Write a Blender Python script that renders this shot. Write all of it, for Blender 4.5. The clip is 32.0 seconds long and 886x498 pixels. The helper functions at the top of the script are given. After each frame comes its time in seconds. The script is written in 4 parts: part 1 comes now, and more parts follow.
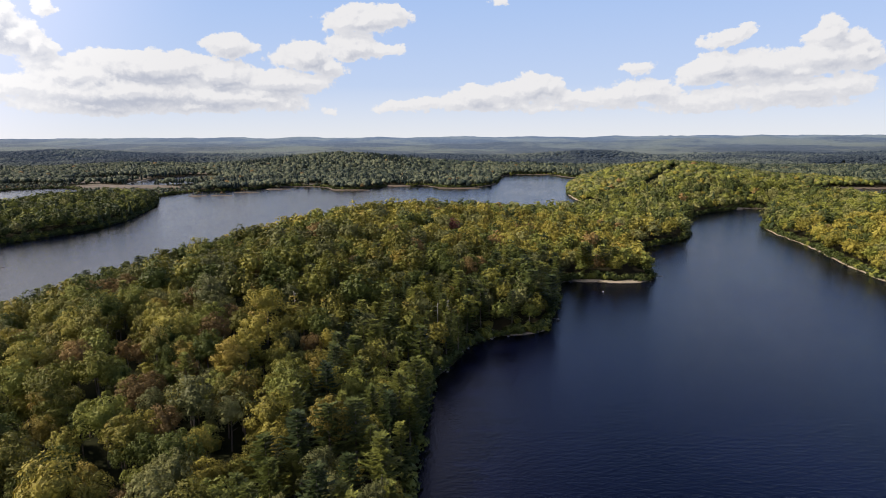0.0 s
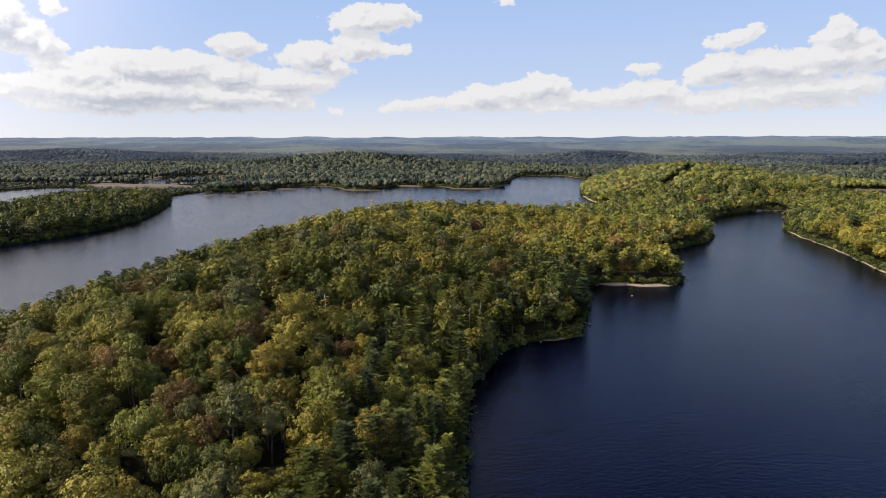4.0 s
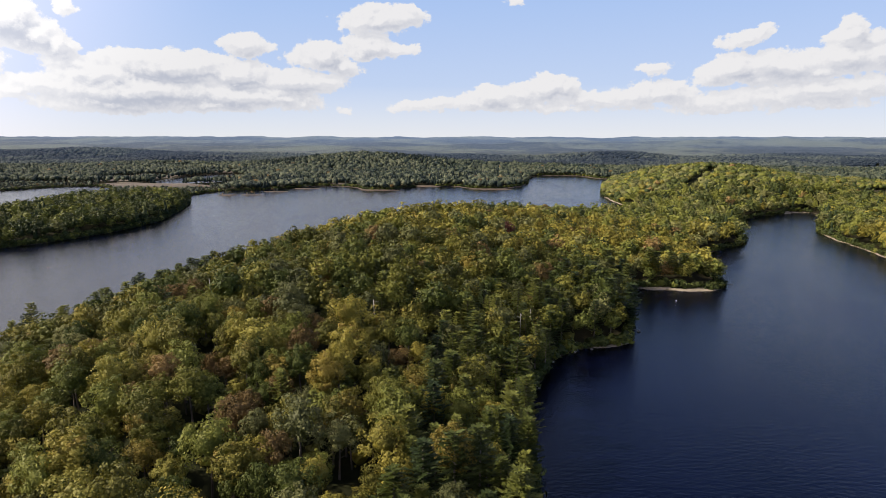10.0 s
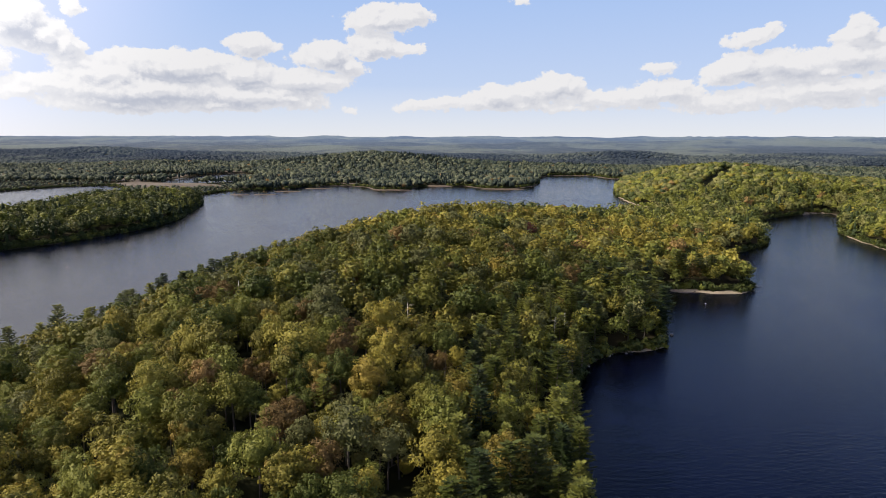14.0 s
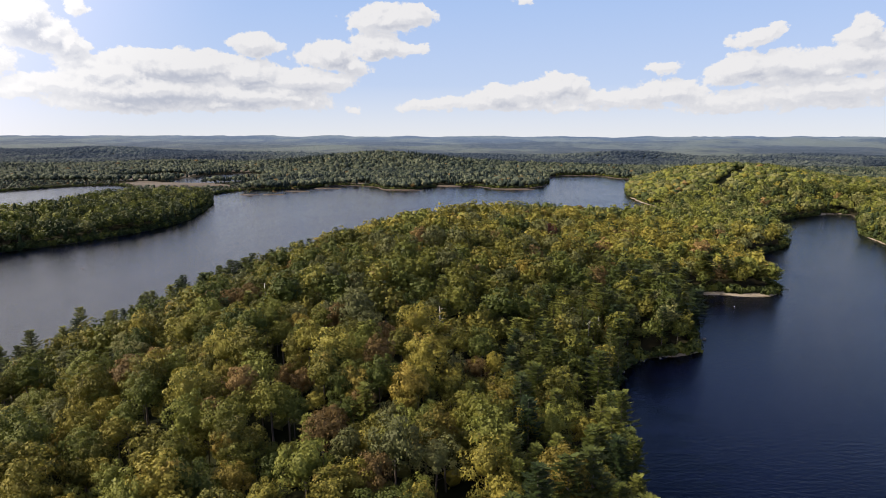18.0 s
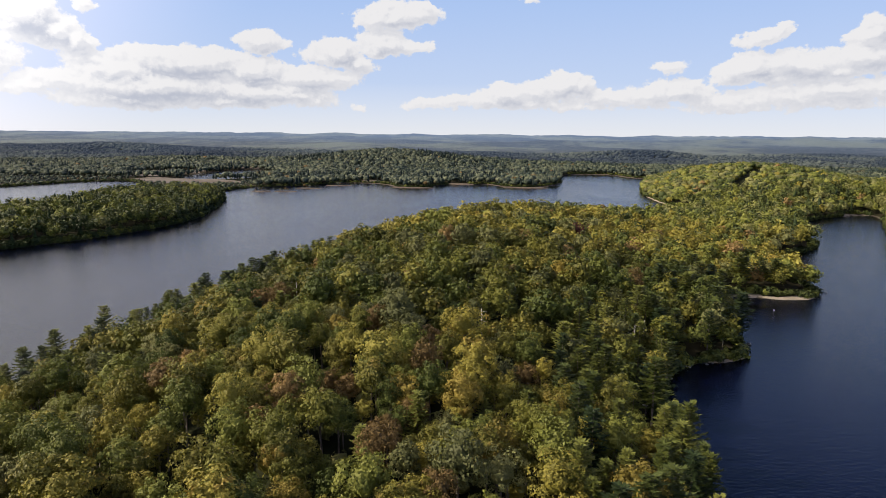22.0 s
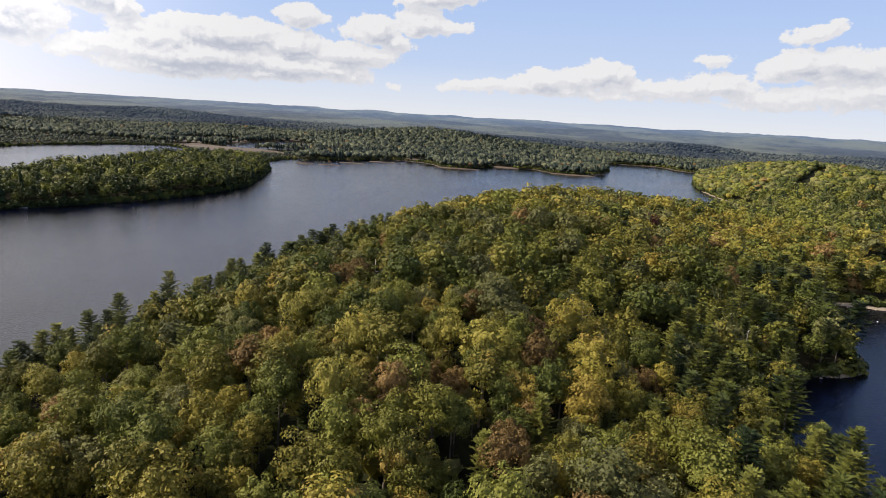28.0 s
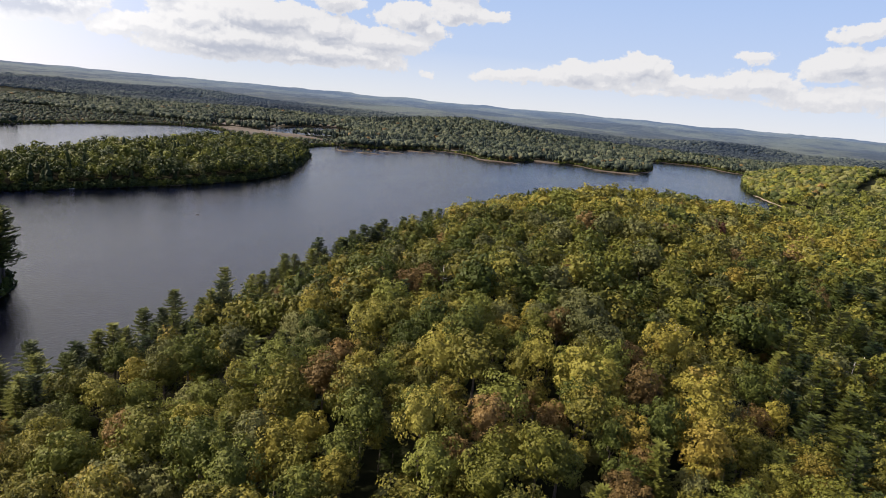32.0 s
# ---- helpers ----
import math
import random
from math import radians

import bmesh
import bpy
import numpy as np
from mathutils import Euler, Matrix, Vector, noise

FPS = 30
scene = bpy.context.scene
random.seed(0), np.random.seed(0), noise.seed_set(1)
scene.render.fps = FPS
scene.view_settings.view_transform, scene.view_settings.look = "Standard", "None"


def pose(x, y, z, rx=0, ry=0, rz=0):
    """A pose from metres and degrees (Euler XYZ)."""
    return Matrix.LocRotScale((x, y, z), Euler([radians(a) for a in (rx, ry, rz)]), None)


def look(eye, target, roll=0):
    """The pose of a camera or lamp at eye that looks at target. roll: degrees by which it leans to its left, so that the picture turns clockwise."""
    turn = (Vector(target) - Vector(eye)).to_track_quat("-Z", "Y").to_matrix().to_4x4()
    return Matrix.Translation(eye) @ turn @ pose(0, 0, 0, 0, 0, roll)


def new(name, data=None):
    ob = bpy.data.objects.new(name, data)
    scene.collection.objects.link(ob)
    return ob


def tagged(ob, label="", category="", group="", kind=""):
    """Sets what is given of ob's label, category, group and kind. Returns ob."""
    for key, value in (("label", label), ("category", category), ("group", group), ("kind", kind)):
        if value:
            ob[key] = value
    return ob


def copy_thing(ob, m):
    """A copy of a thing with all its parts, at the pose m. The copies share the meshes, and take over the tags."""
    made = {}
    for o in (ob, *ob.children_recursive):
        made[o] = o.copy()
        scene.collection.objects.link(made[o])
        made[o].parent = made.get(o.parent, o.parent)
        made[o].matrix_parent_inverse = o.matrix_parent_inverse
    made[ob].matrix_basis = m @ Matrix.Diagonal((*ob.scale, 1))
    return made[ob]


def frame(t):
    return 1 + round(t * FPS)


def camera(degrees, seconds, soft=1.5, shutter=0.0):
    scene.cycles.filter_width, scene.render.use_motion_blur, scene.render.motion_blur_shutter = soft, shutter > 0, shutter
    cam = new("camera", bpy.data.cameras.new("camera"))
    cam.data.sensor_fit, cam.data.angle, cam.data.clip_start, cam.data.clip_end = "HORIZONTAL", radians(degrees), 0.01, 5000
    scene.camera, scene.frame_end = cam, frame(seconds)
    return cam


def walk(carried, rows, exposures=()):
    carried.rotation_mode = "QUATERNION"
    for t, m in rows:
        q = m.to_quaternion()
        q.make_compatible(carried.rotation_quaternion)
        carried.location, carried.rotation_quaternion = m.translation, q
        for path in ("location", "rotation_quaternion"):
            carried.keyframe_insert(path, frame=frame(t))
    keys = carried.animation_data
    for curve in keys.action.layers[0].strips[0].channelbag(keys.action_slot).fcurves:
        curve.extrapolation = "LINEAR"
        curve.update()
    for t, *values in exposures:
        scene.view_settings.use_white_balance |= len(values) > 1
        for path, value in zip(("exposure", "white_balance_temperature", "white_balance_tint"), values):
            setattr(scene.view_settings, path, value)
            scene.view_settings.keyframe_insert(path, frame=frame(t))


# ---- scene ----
cam = camera(73.19, 32.0, soft=0.6)
PATH = [
    (0, (3.569, -4.711, 83.726), (-1.766, 106.07, 62.608), -0.287),
    (1, (0.818, -3.257, 83.704), (-4.769, 107.512, 62.593), -0.242),
    (2, (-1.931, -1.817, 83.684), (-7.77, 108.941, 62.579), -0.198),
    (3, (-4.678, -0.405, 83.666), (-10.768, 110.341, 62.568), -0.156),
    (4, (-7.424, 0.967, 83.651), (-13.764, 111.699, 62.558), -0.117),
    (5, (-10.165, 2.283, 83.642), (-16.755, 113.002, 62.551), -0.082),
    (6, (-12.902, 3.532, 83.64), (-19.74, 114.235, 62.548), -0.051),
    (7, (-15.634, 4.698, 83.645), (-22.72, 115.385, 62.55), -0.026),
    (8, (-18.36, 5.768, 83.658), (-25.693, 116.438, 62.557), -0.004),
    (9, (-21.077, 6.737, 83.682), (-28.659, 117.389, 62.571), 0.012),
    (10, (-23.787, 7.627, 83.711), (-31.618, 118.258, 62.588), 0.025),
    (11, (-26.484, 8.467, 83.743), (-34.565, 119.077, 62.604), 0.033),
    (12, (-29.17, 9.289, 83.771), (-37.495, 119.879, 62.615), 0.038),
    (13, (-31.841, 10.123, 83.795), (-40.398, 120.691, 62.619), 0.042),
    (14, (-34.495, 10.999, 83.807), (-43.264, 121.545, 62.612), 0.045),
    (15, (-37.132, 11.945, 83.805), (-46.085, 122.475, 62.592), 0.050),
    (16, (-39.748, 12.996, 83.783), (-48.856, 123.509, 62.556), 0.057),
    (17, (-42.358, 14.18, 83.736), (-51.594, 124.681, 62.499), 0.066),
    (18, (-45.041, 15.533, 83.641), (-54.383, 126.025, 62.408), 0.076),
    (19, (-47.888, 17.09, 83.473), (-57.333, 127.577, 62.252), 0.093),
    (20, (-50.996, 18.888, 83.207), (-60.576, 129.359, 61.964), 0.143),
    (21, (-54.423, 20.945, 82.818), (-64.218, 131.377, 61.474), 0.255),
    (22, (-58.104, 23.204, 82.291), (-68.229, 133.566, 60.736), 0.454),
    (23, (-61.938, 25.593, 81.61), (-72.531, 135.846, 59.729), 0.751),
    (24, (-65.823, 28.037, 80.76), (-77.041, 138.14, 58.437), 1.155),
    (25, (-69.683, 30.483, 79.754), (-81.665, 140.397, 56.9), 1.651),
    (26, (-73.539, 32.957, 78.728), (-86.388, 142.648, 55.285), 2.218),
    (27, (-77.431, 35.502, 77.841), (-91.229, 144.938, 53.756), 2.834),
    (28, (-81.4, 38.163, 77.261), (-96.208, 147.308, 52.459), 3.470),
    (29, (-85.478, 40.973, 77.101), (-101.339, 149.79, 51.519), 4.092),
    (30, (-89.646, 43.905, 77.293), (-106.625, 152.388, 51.022), 4.624),
    (31, (-93.874, 46.919, 77.718), (-112.048, 155.092, 50.975), 5.009),
    (32, (-98.132, 49.972, 78.26), (-117.546, 157.846, 51.183), 5.307),
]
walk(cam, [(t, look(eye, target, roll)) for t, eye, target, roll in PATH])

# ---- light ----
SUN_AZ, SUN_EL = -97.0, 36.0      # degrees from the way ahead (+y) towards the right, and above the level
EXPOSURE = 0.62
SUN_DIR = Vector((math.sin(radians(SUN_AZ)) * math.cos(radians(SUN_EL)), math.cos(radians(SUN_AZ)) * math.cos(radians(SUN_EL)), math.sin(radians(SUN_EL))))
scene.view_settings.exposure = EXPOSURE
sun = new("sun", bpy.data.lights.new("sun", "SUN"))
sun.data.energy, sun.data.angle, sun.data.color = 5.0, radians(0.6), (1.0, 0.87, 0.74)
sun.matrix_world = look((0, 0, 900), Vector((0, 0, 900)) - SUN_DIR)


class Nodes:
    """Short hand for node trees."""

    def __init__(self, tree):
        self.t = tree

    def add(self, kind, **values):
        n = self.t.nodes.new(kind)
        for k, v in values.items():
            setattr(n, k, v)
        return n

    def link(self, a, b):
        self.t.links.new(a, b)

    def put(self, socket, v):
        if isinstance(v, bpy.types.NodeSocket):
            self.link(v, socket)
        else:
            socket.default_value = v

    def math(self, op, a, b=0.0, c=0.0, clamp=False):
        n = self.add("ShaderNodeMath", operation=op, use_clamp=clamp)
        for s, v in zip(n.inputs, (a, b, c)):
            self.put(s, v)
        return n.outputs[0]

    def vec(self, op, a, b=(0, 0, 0)):
        n = self.add("ShaderNodeVectorMath", operation=op)
        self.put(n.inputs[0], a)
        self.put(n.inputs[1], b)
        return n.outputs["Value"] if op in ("LENGTH", "DOT_PRODUCT", "DISTANCE") else n.outputs[0]

    def ramp(self, v, lo, hi, a=0.0, b=1.0, smooth=True):
        n = self.add("ShaderNodeMapRange", interpolation_type="SMOOTHSTEP" if smooth else "LINEAR")
        for s, x in zip(n.inputs, (v, lo, hi, a, b)):
            self.put(s, x)
        return n.outputs[0]

    def mix(self, f, a, b, blend="MIX"):
        n = self.add("ShaderNodeMix", data_type="RGBA", blend_type=blend)
        self.put(n.inputs[0], f)
        for s, v in ((n.inputs[6], a), (n.inputs[7], b)):
            self.put(s, (*v, 1) if isinstance(v, tuple) and len(v) == 3 else v)
        return n.outputs[2]

    def noise(self, scale, vector=None, detail=3.0, rough=0.55):
        n = self.add("ShaderNodeTexNoise")
        n.inputs["Scale"].default_value, n.inputs["Detail"].default_value, n.inputs["Roughness"].default_value = scale, detail, rough
        if vector is not None:
            self.link(vector, n.inputs["Vector"])
        return n.outputs["Fac"]


# Cumulus banks: azimuth, elevation, half width, half height, all in degrees. Unseen left banks from 14 degrees up are
# added to brighten the west lake's reflection.
CLOUDS_LEFT = [
    (-39.1, 8.6, 2.7, 2.2), (-37.3, 7.5, 2.4, 1.3), (-35.6, 7.0, 1.5, 1.2), (-35.1, 9.7, 0.9, 0.8), (-27.9, 5.7, 7.4, 1.5), (-33.0, 4.9, 4.0, 1.4), (-22.5, 5.3, 3.1, 1.5), (-17.7, 4.7, 3.9, 1.3),
    (-14.9, 5.0, 2.3, 0.8), (-37.0, 3.8, 4.0, 0.8), (-39.0, 3.4, 2.4, 0.8), (-30.2, 3.7, 9.8, 1.5), (-22.1, 3.4, 6.9, 1.3), (-32.4, 2.6, 6.5, 0.9), (-24.6, 2.6, 7.8, 0.8), (-18.8, 3.0, 4.3, 0.9),
    (-34.9, 5.7, 2.6, 0.8), (-21.7, 7.8, 1.9, 1.1), (-20.0, 7.6, 1.4, 0.4), (-15.0, 7.1, 2.2, 1.4), (-16.7, 6.7, 2.1, 0.7), (-13.0, 6.2, 2.0, 1.0), (-11.0, 7.9, 2.6, 1.2), (-8.7, 7.7, 2.8, 0.7),
    (-9.9, 10.1, 3.8, 1.4), (-11.5, 9.8, 2.2, 1.0), (-7.3, 10.5, 1.9, 1.0), (-13.1, 2.2, 0.7, 0.3), (-46.0, 5.5, 7.0, 2.6), (-47.0, 11.5, 5.0, 3.0), (-54.0, 7.0, 6.0, 2.8), (-46.0, 20.0, 17.0, 5.0), (-24.0, 19.0, 10.0, 3.0),
    (-54.0, 31.0, 18.0, 7.0), (-62.0, 14.0, 8.0, 5.0), (-30.0, 26.0, 12.0, 5.0),
]
CLOUDS_RIGHT = [
    (5.6, 4.3, 2.5, 1.3), (7.3, 4.2, 1.4, 1.1), (3.0, 3.8, 2.5, 1.0), (0.4, 3.5, 2.3, 1.2), (-1.7, 3.0, 2.3, 0.9), (-6.4, 2.6, 2.9, 0.6), (-4.3, 2.9, 1.7, 0.7), (2.0, 2.7, 7.2, 0.6),
    (10.1, 3.1, 4.7, 0.8), (13.5, 3.6, 3.0, 1.0), (15.8, 3.8, 2.9, 1.1), (19.1, 2.8, 3.3, 0.7), (7.2, 2.4, 9.0, 0.4), (21.0, 5.5, 2.3, 1.4), (19.7, 5.1, 1.7, 1.0), (24.7, 5.6, 4.5, 1.1),
    (28.9, 5.9, 3.4, 1.1), (31.3, 6.1, 1.8, 1.1), (26.7, 5.0, 3.2, 0.8), (23.2, 4.6, 4.7, 0.6), (21.9, 7.9, 1.7, 0.9), (23.1, 8.4, 0.7, 0.8), (20.4, 7.5, 1.1, 0.5), (29.0, 7.8, 1.2, 1.2),
    (28.4, 7.4, 1.0, 1.0), (30.6, 7.2, 1.5, 0.8), (14.8, 5.7, 1.6, 0.6), (24.6, 6.5, 1.1, 0.2), (27.3, 3.5, 5.1, 1.0), (24.5, 3.3, 4.2, 0.8), (30.5, 3.8, 2.2, 0.9), (21.3, 3.0, 4.0, 0.7),
    (27.4, 2.5, 5.1, 0.5), (20.4, 2.3, 4.5, 0.4), (2.4, 11.6, 0.8, 0.4), (41.0, 7.0, 6.0, 2.6),
]

world = bpy.data.worlds.new("sky")
scene.world = world
world.use_nodes = True
N = Nodes(world.node_tree)
world.node_tree.nodes.clear()
sky = N.add("ShaderNodeTexSky", sky_type="NISHITA", sun_disc=False, sun_elevation=radians(SUN_EL), sun_rotation=radians(SUN_AZ), altitude=200, air_density=1.0, dust_density=0.4, ozone_density=2.5)
direction = N.add("ShaderNodeTexCoord").outputs["Generated"]
sep = N.add("ShaderNodeSeparateXYZ")
N.link(direction, sep.inputs[0])
az = N.math("MULTIPLY", N.math("ARCTAN2", sep.outputs[0], sep.outputs[1]), 57.2958)
el = N.math("MULTIPLY", N.math("ARCSINE", sep.outputs[2]), 57.2958)
flat = N.add("ShaderNodeCombineXYZ")
N.link(az, flat.inputs[0])
N.link(el, flat.inputs[1])


def cloud_group():
    """A node group: how deep a place of the sky lies inside the cumulus banks."""
    g = bpy.data.node_groups.new("cumulus", "ShaderNodeTree")
    g.interface.new_socket("place", in_out="INPUT", socket_type="NodeSocketVector")
    g.interface.new_socket("depth", in_out="OUTPUT", socket_type="NodeSocketFloat")
    n = Nodes(g)
    place = n.add("NodeGroupInput").outputs[0]
    puff = n.add("ShaderNodeTexNoise")
    puff.inputs["Scale"].default_value, puff.inputs["Detail"].default_value, puff.inputs["Roughness"].default_value = 0.36, 5.0, 0.55
    n.link(n.vec("MULTIPLY", place, (1.0, 1.5, 1.0)), puff.inputs["Vector"])
    shift = n.vec("MULTIPLY", n.vec("SUBTRACT", puff.outputs["Color"], (0.5, 0.5, 0.5)), (2.6, 1.6, 0.0))
    warped = n.vec("ADD", place, shift)
    best = None
    for a, e, w, h in CLOUDS_LEFT + CLOUDS_RIGHT:
        d = n.vec("LENGTH", n.vec("MULTIPLY", n.vec("SUBTRACT", warped, (a, e, 0)), (1 / w, 1 / h, 0)))
        # depth in degrees, so that small and large puffs have edges alike
        f = n.math("MULTIPLY", n.math("SUBTRACT", 1.0, d), min(h, 1.6))
        best = f if best is None else n.math("SMOOTH_MAX", best, f, 0.35)
    fine = n.noise(1.0, place, 6.0, 0.62)
    out = n.add("NodeGroupOutput")
    n.link(n.math("ADD", best, n.math("MULTIPLY", n.math("SUBTRACT", fine, 0.5), 1.15)), out.inputs[0])
    return g


CUMULUS = cloud_group()


def depth_at(place):
    n = N.add("ShaderNodeGroup", node_tree=CUMULUS)
    N.link(place, n.inputs[0])
    return n.outputs[0]


inside = depth_at(flat.outputs[0])
sunward = depth_at(N.vec("ADD", flat.outputs[0], (-0.7, 1.0, 0)))
cover = N.ramp(inside, -0.04, 0.17)
near_by = depth_at(N.vec("ADD", flat.outputs[0], (-0.25, 0.38, 0)))
lit = N.math("ADD", N.math("MULTIPLY", N.ramp(N.math("SUBTRACT", inside, sunward), -0.50, 0.28), 0.55), N.math("MULTIPLY", N.ramp(N.math("SUBTRACT", inside, near_by), -0.28, 0.22), 0.45))
thick = N.ramp(inside, 0.1, 0.75, 0.40, 1.0)
cloud = N.mix(N.math("SUBTRACT", 1.0, N.math("MULTIPLY", thick, N.math("SUBTRACT", 1.0, lit))), (0.56, 0.59, 0.68), (0.94, 0.93, 0.935))
# fair-weather puffs over the rest of the sky, out of sight, on a level layer
high = N.math("MAXIMUM", sep.outputs[2], 0.05)
over = N.add("ShaderNodeCombineXYZ")
N.link(N.math("DIVIDE", sep.outputs[0], high), over.inputs[0])
N.link(N.math("DIVIDE", sep.outputs[1], high), over.inputs[1])
rest = N.ramp(N.noise(0.9, over.outputs[0], 6.0, 0.55), 0.62, 0.72)
rest = N.math("MULTIPLY", rest, N.ramp(el, 45.0, 55.0))
low = N.mix(N.ramp(el, 0.0, 4.5, smooth=False), (8.5, 8.6, 9.0), (5.9, 6.9, 8.9))
low = N.mix(N.ramp(el, 4.0, 14.0, smooth=False), low, (4.0, 5.7, 9.0))
blue = N.mix(N.ramp(el, 12.0, 27.0, 0.88, 0.0), N.mix(1.0, sky.outputs[0], (0.66, 0.90, 1.50), "MULTIPLY"), low)
toward = N.vec("DOT_PRODUCT", direction, tuple(SUN_DIR))
# second term: a bright unseen sky band, added to lighten the west lake's reflection
glow = N.math("MAXIMUM", N.ramp(toward, 0.30, 0.95, 0.0, 0.8), N.math("MULTIPLY", N.ramp(toward, -0.02, 0.58, 0.0, 0.9), N.math("MULTIPLY", N.ramp(el, 11.5, 18.0), N.ramp(el, 24.0, 42.0, 1.0, 0.0))))
blue = N.mix(glow, blue, (19.0, 16.8, 18.0))
with_clouds = N.mix(N.math("MAXIMUM", cover, rest), blue, N.mix(1.0, cloud, N.mix(glow, (9.0, 9.0, 9.1), (22.0, 21.6, 21.0)), "MULTIPLY"))
back = N.add("ShaderNodeBackground")
N.link(with_clouds, back.inputs[0])
back.inputs[1].default_value = 0.065
N.link(back.outputs[0], N.add("ShaderNodeOutputWorld").inputs[0])


# ---- materials ----
def material(name):
    m = bpy.data.materials.new(name)
    m.use_nodes = True
    n = Nodes(m.node_tree)
    m.node_tree.nodes.clear()
    out = n.add("ShaderNodeOutputMaterial")
    return m, n, out


def leaf_material(name, dark, light, accent=None, translucent=0.17, patch=0.03):
    """Foliage: colour by clump, by tree and by stand, with light passing through the leaves."""
    m, n, out = material(name)
    geo = n.add("ShaderNodeNewGeometry")
    tone = n.math("ADD", n.math("MULTIPLY", geo.outputs["Random Per Island"], 0.34), n.math("MULTIPLY", n.noise(patch, geo.outputs["Position"], 2.0), 0.66))
    info = n.add("ShaderNodeObjectInfo").outputs["Random"]
    each = n.add("ShaderNodeAttribute", attribute_name="tree_tone").outputs["Fac"]
    tone = n.math("ADD", tone, n.math("MULTIPLY", n.math("ADD", n.math("SUBTRACT", info, 0.5), each), 0.75))
    colour = n.mix(n.ramp(tone, 0.1, 0.95), dark, light)
    if accent:
        colour = n.mix(n.ramp(n.noise(0.16, geo.outputs["Position"], 2.0), 0.60, 0.72, 0.0, 0.7), colour, accent)
    grain = n.noise(3.5, geo.outputs["Position"], 3.0, 0.7)
    colour = n.mix(1.0, colour, n.mix(grain, (0.35, 0.35, 0.35), (1.65, 1.65, 1.65)), "MULTIPLY")
    d, t, mixed = n.add("ShaderNodeBsdfPrincipled"), n.add("ShaderNodeBsdfTranslucent"), n.add("ShaderNodeMixShader")
    d.inputs["Roughness"].default_value = 0.6
    d.inputs["Specular IOR Level"].default_value = 0.14
    n.link(colour, d.inputs["Base Color"])
    n.link(colour, t.inputs["Color"])
    mixed.inputs[0].default_value = translucent
    n.link(d.outputs[0], mixed.inputs[1])
    n.link(t.outputs[0], mixed.inputs[2])
    n.link(mixed.outputs[0], out.inputs[0])
    return m


def plain_material(name, a, b, scale=1.0, rough=0.85, bump=0.3, detail=5.0):
    m, n, out = material(name)
    pos = n.add("ShaderNodeNewGeometry").outputs["Position"]
    v = n.noise(scale, pos, detail, 0.65)
    w = n.noise(scale * 0.13, pos, 2.0)
    d = n.add("ShaderNodeBsdfPrincipled")
    d.inputs["Roughness"].default_value = rough
    n.link(n.mix(n.ramp(n.math("ADD", n.math("MULTIPLY", v, 0.7), n.math("MULTIPLY", w, 0.3)), 0.3, 0.7), a, b), d.inputs["Base Color"])
    k = n.add("ShaderNodeBump")
    k.inputs["Strength"].default_value = bump
    n.link(v, k.inputs["Height"])
    n.link(k.outputs[0], d.inputs["Normal"])
    n.link(d.outputs[0], out.inputs[0])
    return m


LEAVES = {
    "olive": leaf_material("olive_green_leaves", (0.066, 0.070, 0.012), (0.234, 0.200, 0.033), (0.242, 0.163, 0.036)),
    "green": leaf_material("green_leaves", (0.050, 0.065, 0.012), (0.170, 0.178, 0.033)),
    "grey": leaf_material("grey_green_leaves", (0.067, 0.073, 0.024), (0.179, 0.177, 0.057)),
    "lime": leaf_material("yellow_green_leaves", (0.097, 0.101, 0.015), (0.257, 0.228, 0.042)),
    "gold": leaf_material("golden_leaves", (0.120, 0.096, 0.016), (0.245, 0.188, 0.034)),
    "rust": leaf_material("orange_brown_leaves", (0.105, 0.070, 0.022), (0.225, 0.148, 0.052)),
    "red": leaf_material("dull_red_leaves", (0.070, 0.029, 0.020), (0.145, 0.060, 0.038)),
    "pine": leaf_material("pine_needles", (0.045, 0.058, 0.010), (0.158, 0.164, 0.032), translucent=0.16),
    "hemlock": leaf_material("dark_needles", (0.020, 0.032, 0.009), (0.064, 0.078, 0.018), translucent=0.1),
    # the two far foliages carry a bluish haze tint in their base colour
    "far": leaf_material("hazed_broadleaf_woods", (0.038, 0.054, 0.034), (0.138, 0.152, 0.084), (0.150, 0.130, 0.076), patch=0.006),
    "fardark": leaf_material("hazed_conifer_woods", (0.016, 0.028, 0.022), (0.048, 0.064, 0.044), patch=0.006),
}


